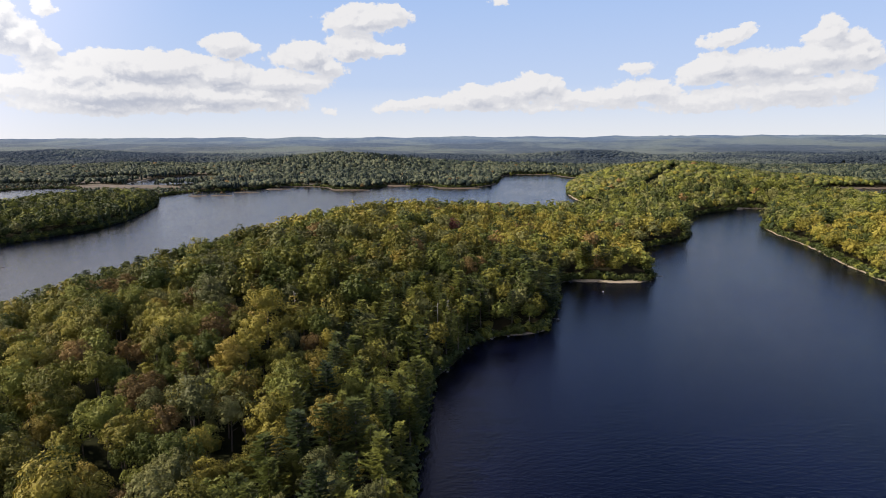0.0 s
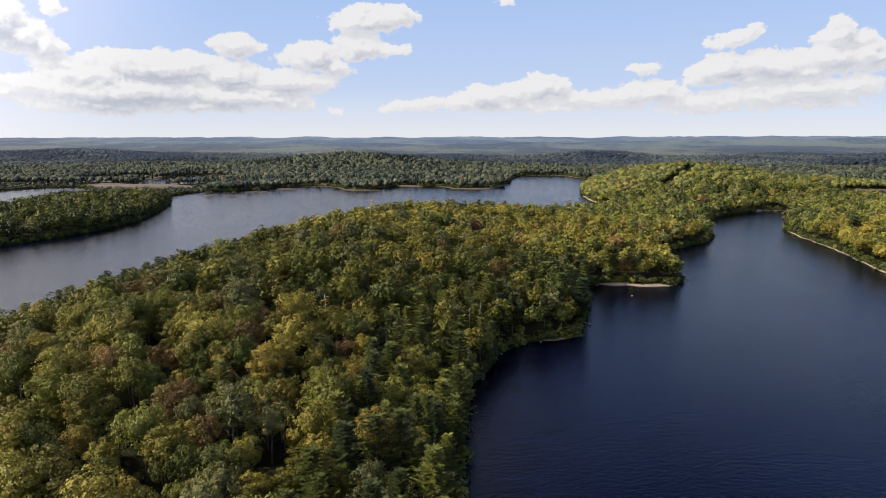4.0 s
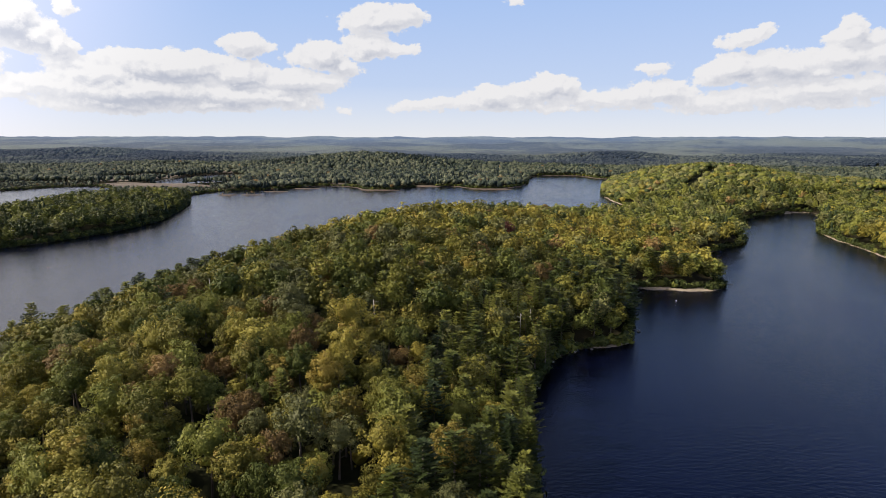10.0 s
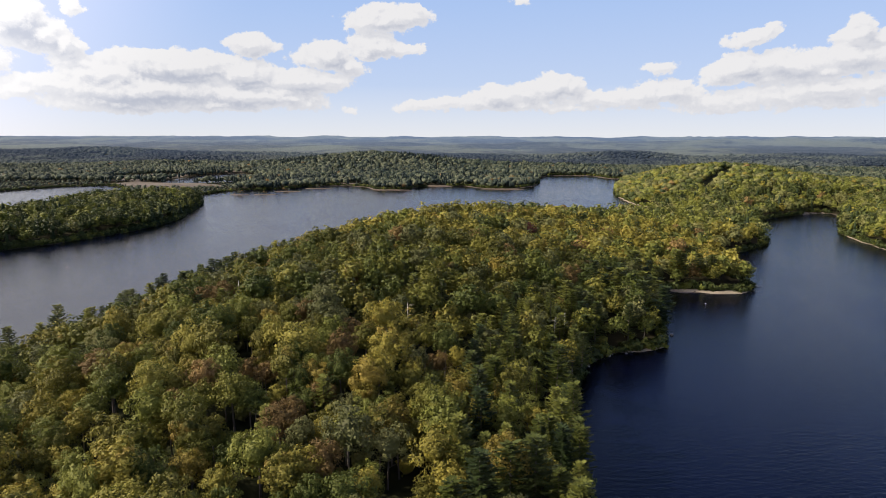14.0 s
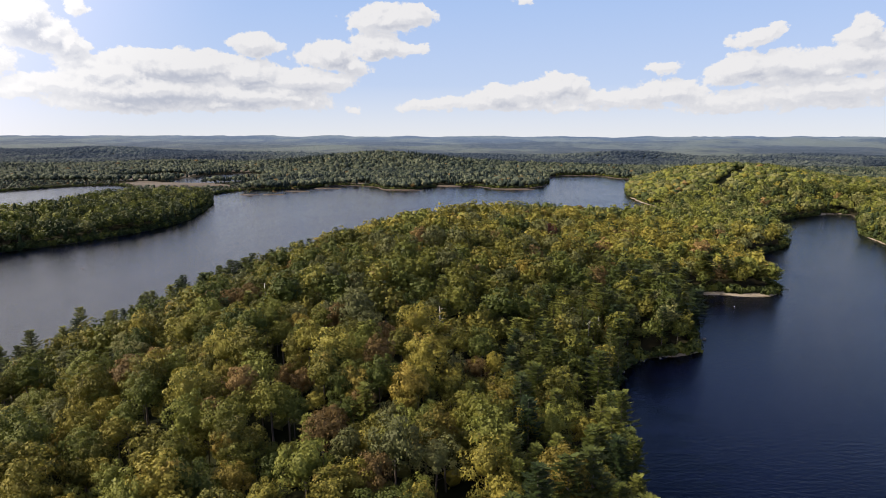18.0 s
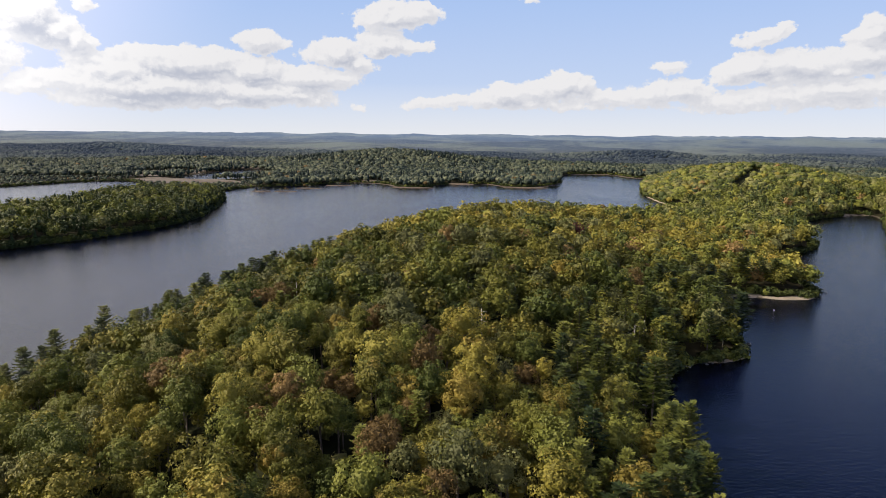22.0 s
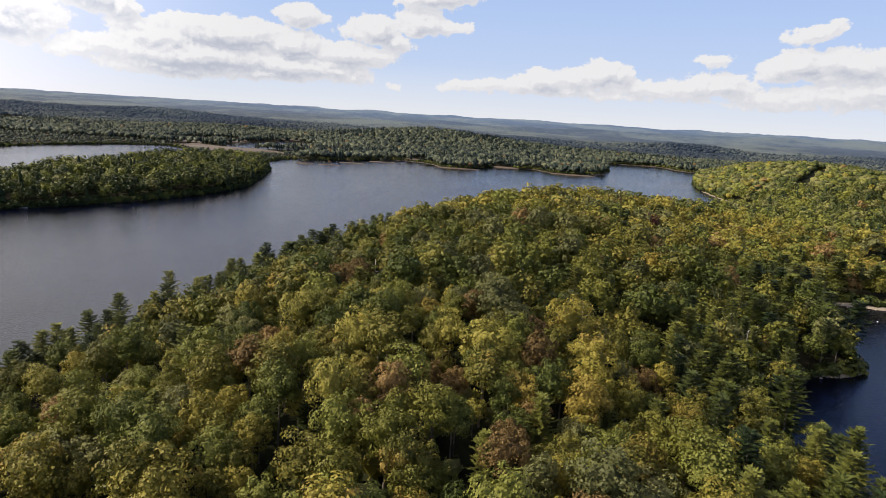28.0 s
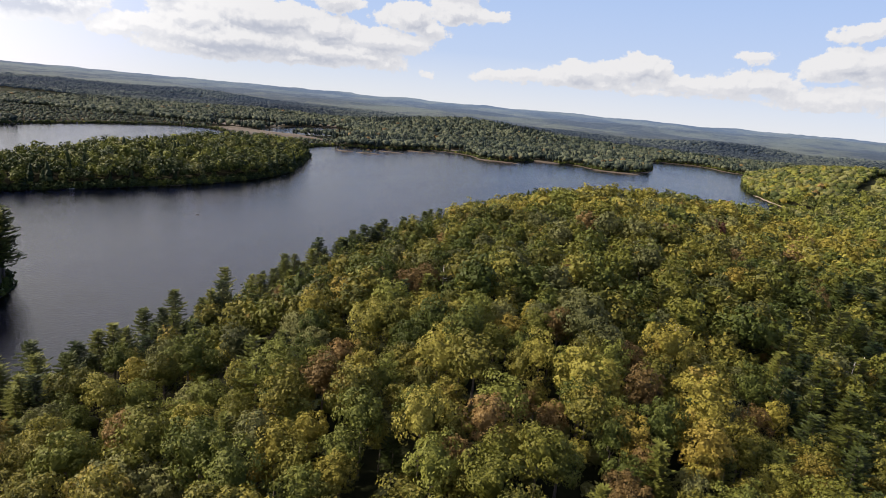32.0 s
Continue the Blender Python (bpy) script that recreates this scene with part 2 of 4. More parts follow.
def far_haze_material():
    """The far country and the distant woods: the air's blue haze is painted in as a faint glow that grows with the
    distance.
    """
    m, n, out = material("far_country_haze")
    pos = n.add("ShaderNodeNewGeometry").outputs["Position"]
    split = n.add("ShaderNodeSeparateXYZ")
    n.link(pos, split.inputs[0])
    # dark belts: conifer stands and cloud shadows, both put into the base colour
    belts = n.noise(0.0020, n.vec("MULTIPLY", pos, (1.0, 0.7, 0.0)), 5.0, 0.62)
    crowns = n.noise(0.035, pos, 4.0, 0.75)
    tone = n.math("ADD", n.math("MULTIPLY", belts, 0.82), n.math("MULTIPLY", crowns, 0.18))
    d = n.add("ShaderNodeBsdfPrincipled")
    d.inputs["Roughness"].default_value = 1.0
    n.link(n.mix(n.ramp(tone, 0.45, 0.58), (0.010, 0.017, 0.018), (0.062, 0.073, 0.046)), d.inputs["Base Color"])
    # haze painted in as blue emission, stronger with distance
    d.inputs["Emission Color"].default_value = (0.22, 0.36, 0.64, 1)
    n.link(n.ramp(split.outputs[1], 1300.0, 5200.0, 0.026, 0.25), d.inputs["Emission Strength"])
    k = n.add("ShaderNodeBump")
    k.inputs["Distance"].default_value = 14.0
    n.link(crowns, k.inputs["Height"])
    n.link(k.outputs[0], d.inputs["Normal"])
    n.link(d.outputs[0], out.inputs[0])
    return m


FAR_HAZE = far_haze_material()
BARK = plain_material("grey_brown_bark", (0.06, 0.048, 0.038), (0.17, 0.14, 0.115), 3.0)
PALE_WOOD = plain_material("bleached_dead_wood", (0.30, 0.27, 0.23), (0.52, 0.49, 0.44), 2.5)
STONE = plain_material("grey_granite", (0.10, 0.095, 0.09), (0.26, 0.25, 0.23), 1.6)
SAND = plain_material("pale_sand_and_stones", (0.13, 0.108, 0.072), (0.31, 0.262, 0.18), 1.2)
REED = plain_material("dry_marsh_grass", (0.040, 0.030, 0.016), (0.092, 0.068, 0.038), 0.25)
PLANK = plain_material("weathered_planks", (0.25, 0.24, 0.22), (0.42, 0.40, 0.37), 2.0)
WHITE_PAINT = plain_material("white_boat_paint", (0.70, 0.71, 0.72), (0.80, 0.80, 0.80), 1.0, 0.35, 0.02)
DARK_PAINT = plain_material("dark_boat_paint", (0.03, 0.035, 0.04), (0.06, 0.06, 0.06), 1.0, 0.4, 0.02)


def ground_material():
    """Forest floor inland, stony sand at the waterline."""
    m, n, out = material("forest_floor")
    geo = n.add("ShaderNodeNewGeometry")
    pos = geo.outputs["Position"]
    z = n.add("ShaderNodeSeparateXYZ")
    n.link(pos, z.inputs[0])
    floor_colour = n.mix(n.noise(0.5, pos, 5.0), (0.012, 0.012, 0.006), (0.030, 0.026, 0.013))
    woods = n.mix(n.ramp(n.noise(0.05, pos, 6.0, 0.7), 0.35, 0.65), (0.009, 0.012, 0.005), (0.024, 0.026, 0.011))
    inland = n.mix(n.ramp(z.outputs[2], 1.2, 5.0), floor_colour, woods)
    sand = n.mix(n.noise(1.4, pos, 5.0, 0.7), (0.035, 0.030, 0.020), (0.10, 0.085, 0.06))
    line = n.math("ADD", z.outputs[2], n.math("MULTIPLY", n.math("SUBTRACT", n.noise(0.35, pos, 3.0), 0.5), 0.5))
    d = n.add("ShaderNodeBsdfPrincipled")
    d.inputs["Roughness"].default_value = 0.95
    d.inputs["Specular IOR Level"].default_value = 0.05
    n.link(n.mix(n.ramp(line, 0.12, 0.40), sand, inland), d.inputs["Base Color"])
    n.link(d.outputs[0], out.inputs[0])
    return m


def water_material():
    """Peaty lake water: dark body, wind ripples, lanes of calmer water."""
    m, n, out = material("lake_water")
    pos = n.add("ShaderNodeNewGeometry").outputs["Position"]
    lanes = n.ramp(n.noise(0.012, n.vec("MULTIPLY", pos, (1.0, 0.45, 1.0)), 4.0, 0.6), 0.38, 0.66)
    d = n.add("ShaderNodeBsdfPrincipled")
    d.inputs["IOR"].default_value = 1.333
    d.inputs["Specular IOR Level"].default_value = 0.31
    n.link(n.mix(lanes, (0.0009, 0.0013, 0.0052), (0.0012, 0.0021, 0.0100)), d.inputs["Base Color"])
    n.link(n.ramp(lanes, 0.0, 1.0, 0.09, 0.17), d.inputs["Roughness"])
    ripple = n.math("ADD", n.noise(0.55, n.vec("MULTIPLY", pos, (1.0, 1.6, 1.0)), 4.0, 0.6), n.math("MULTIPLY", n.noise(2.2, pos, 2.0), 0.3))
    k = n.add("ShaderNodeBump")
    k.inputs["Strength"].default_value = 0.50
    k.inputs["Distance"].default_value = 0.32
    n.link(ripple, k.inputs["Height"])
    n.link(k.outputs[0], d.inputs["Normal"])
    n.link(d.outputs[0], out.inputs[0])
    return m


GROUND, WATER = ground_material(), water_material()

# ---- the plan: outlines of the waters, lake level at z = 0 ----
EAST_LAKE = [
    (-30, -200), (-22, 0), (-14, 70), (-10, 125), (-9, 145), (-9, 180), (-8, 196), (-2, 210), (4, 227), (10, 235), (22, 239), (35, 243), (41, 256), (45, 276), (49, 300), (53, 326),
    (59, 336), (78, 334), (105, 332), (113, 347), (113, 374), (110, 405), (122, 433), (153, 457), (184, 488), (194, 532), (218, 590), (242, 635), (292, 673), (340, 696),
    (328, 655), (288, 584), (270, 550), (262, 518), (260, 479), (252, 420), (241, 357), (243, 300), (264, 180), (310, 0), (330, -200),
]
WEST_LAKE = [
    (-232, -200), (-224, 60), (-216, 120), (-212, 158), (-212, 183), (-207, 205), (-203, 232), (-198, 276), (-189, 325), (-176, 396), (-152, 456), (-122, 512), (-85, 562), (-28, 590), (46, 606), (108, 616),
    (142, 642), (160, 690), (150, 730), (138, 780), (141, 860), (155, 950), (186, 1060), (200, 1120), (232, 1176), (186, 1210), (178, 1290), (86, 1292), (62, 1220), (52, 1100), (40, 1008), (-10, 954), (-54, 966),
    (-70, 1002), (-95, 1010), (-156, 986), (-170, 922), (-212, 920), (-236, 974), (-280, 997), (-326, 986), (-352, 928), (-400, 905), (-432, 886), (-444, 820), (-408, 757), (-383, 705), (-360, 630), (-341, 560),
    (-352, 487), (-382, 424), (-422, 372), (-444, 335), (-470, 200), (-490, -200),
]
BACK_LAKE = [
    (-840, 300), (-796, 680), (-792, 803), (-760, 880), (-730, 935), (-676, 968), (-628, 934), (-580, 855), (-538, 775), (-530, 640), (-515, 490), (-505, 375), (-530, 200), (-690, 100),
]
MARSH_POND = [(-615, 1012), (-528, 1028), (-490, 1100), (-484, 1197), (-550, 1250), (-596, 1312), (-643, 1225), (-638, 1112)]
EAST_POND = [(428, 792), (476, 884), (530, 925), (640, 940), (830, 950), (830, 690), (560, 680), (466, 698), (452, 745), (464, 782)]
FAR_POND = [(835, 1525), (970, 1560), (1050, 1650), (1000, 1690), (885, 1640)]


def rounded(outline, times=2):
    """Corner cutting, so that an outline runs like a shore."""
    p = np.array(outline, float)
    for _ in range(times):
        q = np.roll(p, -1, 0)
        p = np.stack([0.75 * p + 0.25 * q, 0.25 * p + 0.75 * q], 1).reshape(-1, 2)
    return p


SHORES = [rounded(o) for o in (EAST_LAKE, WEST_LAKE, BACK_LAKE, MARSH_POND, EAST_POND, FAR_POND)]


def signed(outline, x, y):
    """Distance to an outline, negative inside."""
    best, inside = np.full(x.shape, 1e9), np.zeros(x.shape, bool)
    for (ax, ay), (bx, by) in zip(outline, np.roll(outline, -1, 0)):
        dx, dy = bx - ax, by - ay
        k = np.clip(((x - ax) * dx + (y - ay) * dy) / (dx * dx + dy * dy + 1e-9), 0, 1)
        best = np.minimum(best, np.hypot(x - ax - k * dx, y - ay - k * dy))
        if ay != by:
            inside ^= ((ay > y) != (by > y)) & (x < (bx - ax) * (y - ay) / (by - ay) + ax)
    return np.where(inside, -best, best)


def waves(x, y, size, seed):
    """Smooth pseudo-random relief between about -1 and 1."""
    r = np.random.RandomState(seed)
    v = np.zeros(x.shape)
    for k in range(7):
        a, ph, f = r.uniform(0, 6.283), r.uniform(0, 6.283), r.uniform(0.6, 1.7) * 6.283 / size
        v += np.sin((x * math.cos(a) + y * math.sin(a)) * f + ph + 1.3 * np.sin((x * math.sin(a) - y * math.cos(a)) * f * 0.7 + ph * 2))
    return v / 4.2


# Hills: x, y, half lengths along and across, turn in degrees, height.
HILLS = [
    (-78, 370, 130, 68, 82, 15.5), (0, 470, 90, 60, 60, 7), (-106, 185, 80, 50, 90, 11), (-30, 262, 60, 40, 90, 6), (330, 960, 190, 130, 80, 30), (330, 780, 70, 60, 0, 5), (400, 520, 170, 90, 70, 7),
    (-440, 590, 190, 60, 80, 5), (-330, 1450, 190, 140, 0, 29), (-40, 1560, 330, 130, 0, 9), (370, 1990, 190, 110, 0, 22), (-760, 1640, 260, 150, 10, 16), (-1600, 2150, 420, 200, 10, 16), (1090, 1680, 130, 90, 0, 9),
    (-1050, 2700, 500, 200, 10, 16), (300, 3300, 900, 250, 0, 8), (1500, 3500, 900, 260, 0, 14),
]


def shore_distance(x, y):
    d = np.full(x.shape, 1e9)
    for o in SHORES:
        d = np.minimum(d, signed(o, x, y))
    point = np.hypot((x + 300) / 1.0, (y - 195) / 1.3) - 26        # a wooded point in the west lake
    d = np.maximum(d, -point)
    return d + 1.6 * waves(x, y, 38, 3) + 0.7 * waves(x, y, 13, 4)


def height(x, y, d):
    r = np.hypot(x, y)
    h = 0.9 * (1 - np.exp(-np.maximum(d, 0) / 7.0)) + 0.8 * np.clip(d / 14 - 0.4, 0, 1)
    up = np.clip(d / 55, 0, 1) ** 1.3
    for hx, hy, a, b, turn, top in HILLS:
        c, s = math.cos(radians(turn)), math.sin(radians(turn))
        u, v = ((x - hx) * c + (y - hy) * s) / a, ((y - hy) * c - (x - hx) * s) / b
        h = h + up * top * np.exp(-0.5 * (u * u + v * v) * 1.6)
    far = np.clip((r - 1700) / 3050, 0, 1)
    h = h + up * (7.0 * np.clip((r - 2300) / 900, 0, 1) * np.clip((5600 - r) / 1500, 0.3, 1) * waves(x * 0.45, y, 560, 61) + 1.5 * waves(x, y, 70, 5) + far ** 1.7 * 58 + (3 + 5 * far) * np.clip((r - 1100) / 900, 0, 1) * waves(x, y, 620, 6) + 3 * far * waves(x, y, 260, 8))
    return np.where(d > 0, h, -np.minimum(-d * 0.12, 4.0))


def surface(x, y):
    x, y = np.asarray(x, float), np.asarray(y, float)
    d = shore_distance(x, y)
    return height(x, y, d), d


# ---- mesh helpers ----
def mesh_of(name, verts, faces, mats, index=None, smooth=False):
    """A mesh from arrays of vertices and of equally sized faces."""
    verts, faces = np.asarray(verts, np.float32), np.asarray(faces, np.int32)
    me = bpy.data.meshes.new(name)
    me.vertices.add(len(verts))
    me.vertices.foreach_set("co", verts.ravel())
    me.loops.add(faces.size)
    me.loops.foreach_set("vertex_index", faces.ravel())
    me.polygons.add(len(faces))
    me.polygons.foreach_set("loop_start", np.arange(len(faces), dtype=np.int32) * faces.shape[1])
    for m in mats:
        me.materials.append(m)
    if index is not None:
        me.polygons.foreach_set("material_index", np.asarray(index, np.int32))
    me.polygons.foreach_set("use_smooth", np.full(len(faces), smooth))
    me.update(calc_edges=True)
    return me


def merged(pieces):
    """(verts, faces) pieces as one."""
    vs, fs, n = [], [], 0
    for v, f in pieces:
        vs.append(v)
        fs.append(f + n)
        n += len(v)
    return np.concatenate(vs), np.concatenate(fs)


def part(name, me, parent, label=""):
    ob = new(name, me)
    ob.parent = parent
    if label:
        ob["label"] = label
    return ob


def grid_mesh(name, xs, ys, mat):
    gx, gy = np.meshgrid(xs, ys)
    z, d = surface(gx, gy)
    v = np.stack([gx, gy, z], -1).reshape(-1, 3)
    nx = len(xs)
    a = (np.arange(len(ys) - 1)[:, None] * nx + np.arange(nx - 1)[None]).ravel()
    return mesh_of(name, v, np.stack([a, a + 1, a + nx + 1, a + nx], 1), [mat], smooth=True)


def spaced(lo, hi, near_lo, near_hi, fine, ratio):
    """Grid lines: even steps between near_lo and near_hi, widening outwards."""
    mid = list(np.arange(near_lo, near_hi + fine, fine))
    step, x = fine, mid[-1]
    while x < hi:
        step *= ratio
        x = min(hi, x + step)
        mid.append(x)
    step, x = fine, mid[0]
    while x > lo:
        step *= ratio
        x = max(lo, x - step)
        mid.insert(0, x)
    return np.array(mid)


ground = tagged(new("ground", grid_mesh("ground", spaced(-4600, 4600, -560, 420, 6.0, 1.04), spaced(-700, 4850, 60, 800, 6.0, 1.035), GROUND)), "brown leaf-littered forest floor with sandy stony shoreline", "ground", kind="structure")
lake_verts = np.array([(-4600, -700, 0), (4600, -700, 0), (4600, 2400, 0), (-4600, 2400, 0)], float)
water = tagged(new("water", mesh_of("water", lake_verts, [(0, 1, 2, 3)], [WATER])), "dark blue rippled lake water reflecting the cloudy sky", "lake", kind="structure")

# ---- open shores ----
def shore_line(outline, start, end, width, step=1.5):
    """Places along a shore from start to end: the waterline, the way inland, and how wide the open strip is there."""
    p = outline
    a, b = (int(np.argmin(np.hypot(*(p - np.array(q)).T))) for q in (start, end))
    idx = np.arange(a, b + 1) if b >= a else np.arange(a, b - 1, -1)
    line = p[idx]
    run = np.r_[0, np.cumsum(np.hypot(*np.diff(line, axis=0).T))]
    t = np.arange(0, run[-1], step)
    x, y = np.interp(t, run, line[:, 0]), np.interp(t, run, line[:, 1])
    inland = unit2(np.stack([-np.gradient(y), np.gradient(x)], 1))
    probe = shore_distance(x + inland[:, 0] * 9, y + inland[:, 1] * 9)
    inland *= np.where(probe > 0, 1, -1)[:, None]
    off = np.linspace(-7, 7, 29)
    d = shore_distance(x[:, None] + inland[:, :1] * off, y[:, None] + inland[:, 1:] * off)
    first = off[np.argmax(d > 0, axis=1)]
    edge = np.stack([x, y], 1) + inland * first[:, None]
    taper = np.clip(np.minimum(t, run[-1] - t) / 12, 0.25, 1)
    return edge, inland, width * taper * (1 + 0.25 * waves(x, y, 23, 9))


def unit2(v):
    return v / (np.linalg.norm(v, axis=1, keepdims=True) + 1e-9)


def shore_strip(name, label, category, mat, outline, start, end, width, rise=0.5):
    """A strip of sand or sedge from below the waterline up the bank."""
    edge, inland, wide = shore_line(outline, start, end, width)
    rows = []
    for k, (off, up) in enumerate(((-0.9, -0.12), (0.15, 0.06), (0.5, 0.30), (1.0, rise))):
        q = edge + inland * (wide[:, None] * off if off > 0 else off)
        g = surface(q[:, 0], q[:, 1])[0]
        z = np.where(off <= 0, -0.12, np.maximum(g + 0.05, up * 0.5)) + (0.06 * waves(q[:, 0], q[:, 1], 5, 12 + k) if off > 0 else 0)
        rows.append(np.c_[q, z])
    v, n = np.concatenate(rows), len(edge)
    a = (np.arange(3)[:, None] * n + np.arange(n - 1)[None]).ravel()
    tagged(new(name, mesh_of(name, v, np.stack([a, a + 1, a + n + 1, a + n], 1), [mat], smooth=True)), label, category, kind="structure")
    OPEN.append((edge, wide))
    if width < 8:
        STRIPS.append((edge, inland, wide))


OPEN, STRIPS = [], []
shore_strip("beach", "pale sandy beach along the tip of the wooded spit", "beach", SAND, SHORES[0], (57, 334), (108, 335), 5.0)
shore_strip("stony_beach", "small stony beach under the shoreline trees", "beach", SAND, SHORES[0], (20, 239), (38, 248), 2.2)
shore_strip("east_bank", "narrow pale stony bank along the eastern shore", "bank", SAND, SHORES[0], (266, 535), (243, 310), 1.7)
shore_strip("neck_bank", "pale stony bank at the neck between the waters", "bank", SAND, SHORES[0], (300, 680), (338, 690), 6.0)
shore_strip("bay_bank", "thin pale shoreline curving round the bay", "bank", SAND, SHORES[1], (140, 655), (141, 850), 2.8)
shore_strip("far_sedge", "rusty sedge along the far shore", "marsh grass", REED, SHORES[1], (48, 1060), (-90, 1008), 4.0)
shore_strip("far_sedge", "rusty sedge along the far shore", "marsh grass", REED, SHORES[1], (-172, 935), (-330, 985), 4.0)
shore_strip("arm_sedge", "tan sedge round the end of the lake arm", "marsh grass", REED, SHORES[1], (195, 1105), (84, 1285), 6.0)
shore_strip("pond_sedge", "broad brown sedge along the eastern pond", "marsh grass", REED, SHORES[4], (480, 888), (760, 945), 22.0)
shore_strip("pond_sand", "sandy spit at the corner of the eastern pond", "beach", SAND, SHORES[4], (432, 800), (455, 760), 9.0)

# Sedge beds: x, y, half widths.
BEDS = [(-712, 1150, 62, 88), (-600, 985, 78, 36), (-548, 955, 78, 38), (-610, 1322, 60, 14), (-262, 1013, 27, 15), (-388, 831, 13, 6), (-356, 836, 15, 4), (-338, 888, 18, 4), (-308, 940, 20, 5), (-14, 955, 34, 7), (-190, 924, 30, 6), (-120, 1000, 24, 9), (-655, 1000, 30, 22)]


def sedge_bed(x, y, a, b, seed):
    """A low mound of sedge with a ragged edge."""
    rng = np.random.RandomState(seed)
    rings, n = 6, 40
    ang = np.arange(n) * 6.2832 / n
    edge = 1 + 0.16 * np.sin(ang * 3 + rng.uniform(0, 6)) + 0.10 * np.sin(ang * 7 + rng.uniform(0, 6)) + rng.uniform(-0.06, 0.06, n)
    v = [np.array([[x, y, 0.9]])]
    for k in range(1, rings + 1):
        r = k / rings
        px, py = x + np.cos(ang) * a * edge * r, y + np.sin(ang) * b * edge * r
        g = np.maximum(surface(px, py)[0], 0)
        v.append(np.stack([px, py, g + (0.75 if k < rings else -0.1) + rng.uniform(-0.2, 0.2, n) * (k < rings)], 1))
    v[0][0, 2] = max(surface(np.array([x]), np.array([y]))[0][0], 0) + 0.8
    f = []
    for j in range(n):
        f.append((0, 1 + j, 1 + (j + 1) % n))
        for k in range(rings - 1):
            p, q = 1 + k * n, 1 + (k + 1) * n
            f += [(p + j, q + j, q + (j + 1) % n), (p + j, q + (j + 1) % n, p + (j + 1) % n)]
    tagged(new("sedge_bed", mesh_of("sedge_bed", np.concatenate(v), f, [REED], smooth=True)), "low brown bed of autumn marsh grass in the shallows", "marsh grass", kind="stuff")


for k, bed in enumerate(BEDS):
    sedge_bed(*bed, 200 + k)


RIDE = np.array([(318, 945), (313, 922), (292, 884), (267, 855), (254, 830), (241, 800), (231, 765)], float)      # a cut through the woods of the round hill


def open_ground(x, y):
    """Beaches, marshes and the cut over the hill, where no trees stand."""
    bare = np.zeros(x.shape, bool)
    for (ax, ay), (bx, by) in zip(RIDE, RIDE[1:]):
        k = np.clip(((x - ax) * (bx - ax) + (y - ay) * (by - ay)) / ((bx - ax) ** 2 + (by - ay) ** 2), 0, 1)
        bare |= np.hypot(x - ax - k * (bx - ax), y - ay - k * (by - ay)) < 7.5
    for edge, wide in OPEN:
        near_by = (x > edge[:, 0].min() - 12) & (x < edge[:, 0].max() + 12) & (y > edge[:, 1].min() - 12) & (y < edge[:, 1].max() + 12)
        k = np.flatnonzero(near_by)
        if len(k):
            d = np.hypot(x[k][:, None] - edge[None, ::2, 0], y[k][:, None] - edge[None, ::2, 1])
            j = np.argmin(d, axis=1)
            bare[k] |= d[np.arange(len(k)), j] < wide[::2][j] * 0.8
    for bx, by, a, b in BEDS:
        bare |= np.hypot((x - bx) / a, (y - by) / b) < 1.05
    return bare


# ---- trees ----
RNG = np.random.RandomState(11)


def unit(v):
    return v / (np.linalg.norm(v, axis=-1, keepdims=True) + 1e-9)


def leaf_cards(centres, outward, size, rng, flat=0.0, loose=0.45):
    """A small ragged spray of foliage at each centre, facing roughly outward."""
    n = len(centres)
    normal = unit(outward + rng.normal(0, loose, (n, 3)) + np.array([0, 0, flat]))
    side = unit(np.cross(normal, rng.normal(0, 1, (n, 3))))
    other = np.cross(normal, side)
    s = size * rng.uniform(0.55, 1.4, (n, 1))
    v = np.stack([centres - side * s * 0.8 - other * s * 0.5, centres + side * s * 0.8 - other * s * 0.45, centres + other * s + normal * s * 0.3], 1).reshape(-1, 3)
    return v, np.arange(3 * n).reshape(-1, 3)


ICO = bmesh.new()
bmesh.ops.create_icosphere(ICO, subdivisions=1, radius=1.0)
BALL_V = np.array([v.co[:] for v in ICO.verts])
BALL_F = np.array([[v.index for v in f.verts] for f in ICO.faces])
ICO.clear()
bmesh.ops.create_icosphere(ICO, subdivisions=2, radius=1.0)
BALL2_V = np.array([v.co[:] for v in ICO.verts])
BALL2_F = np.array([[v.index for v in f.verts] for f in ICO.faces])
ICO.free()


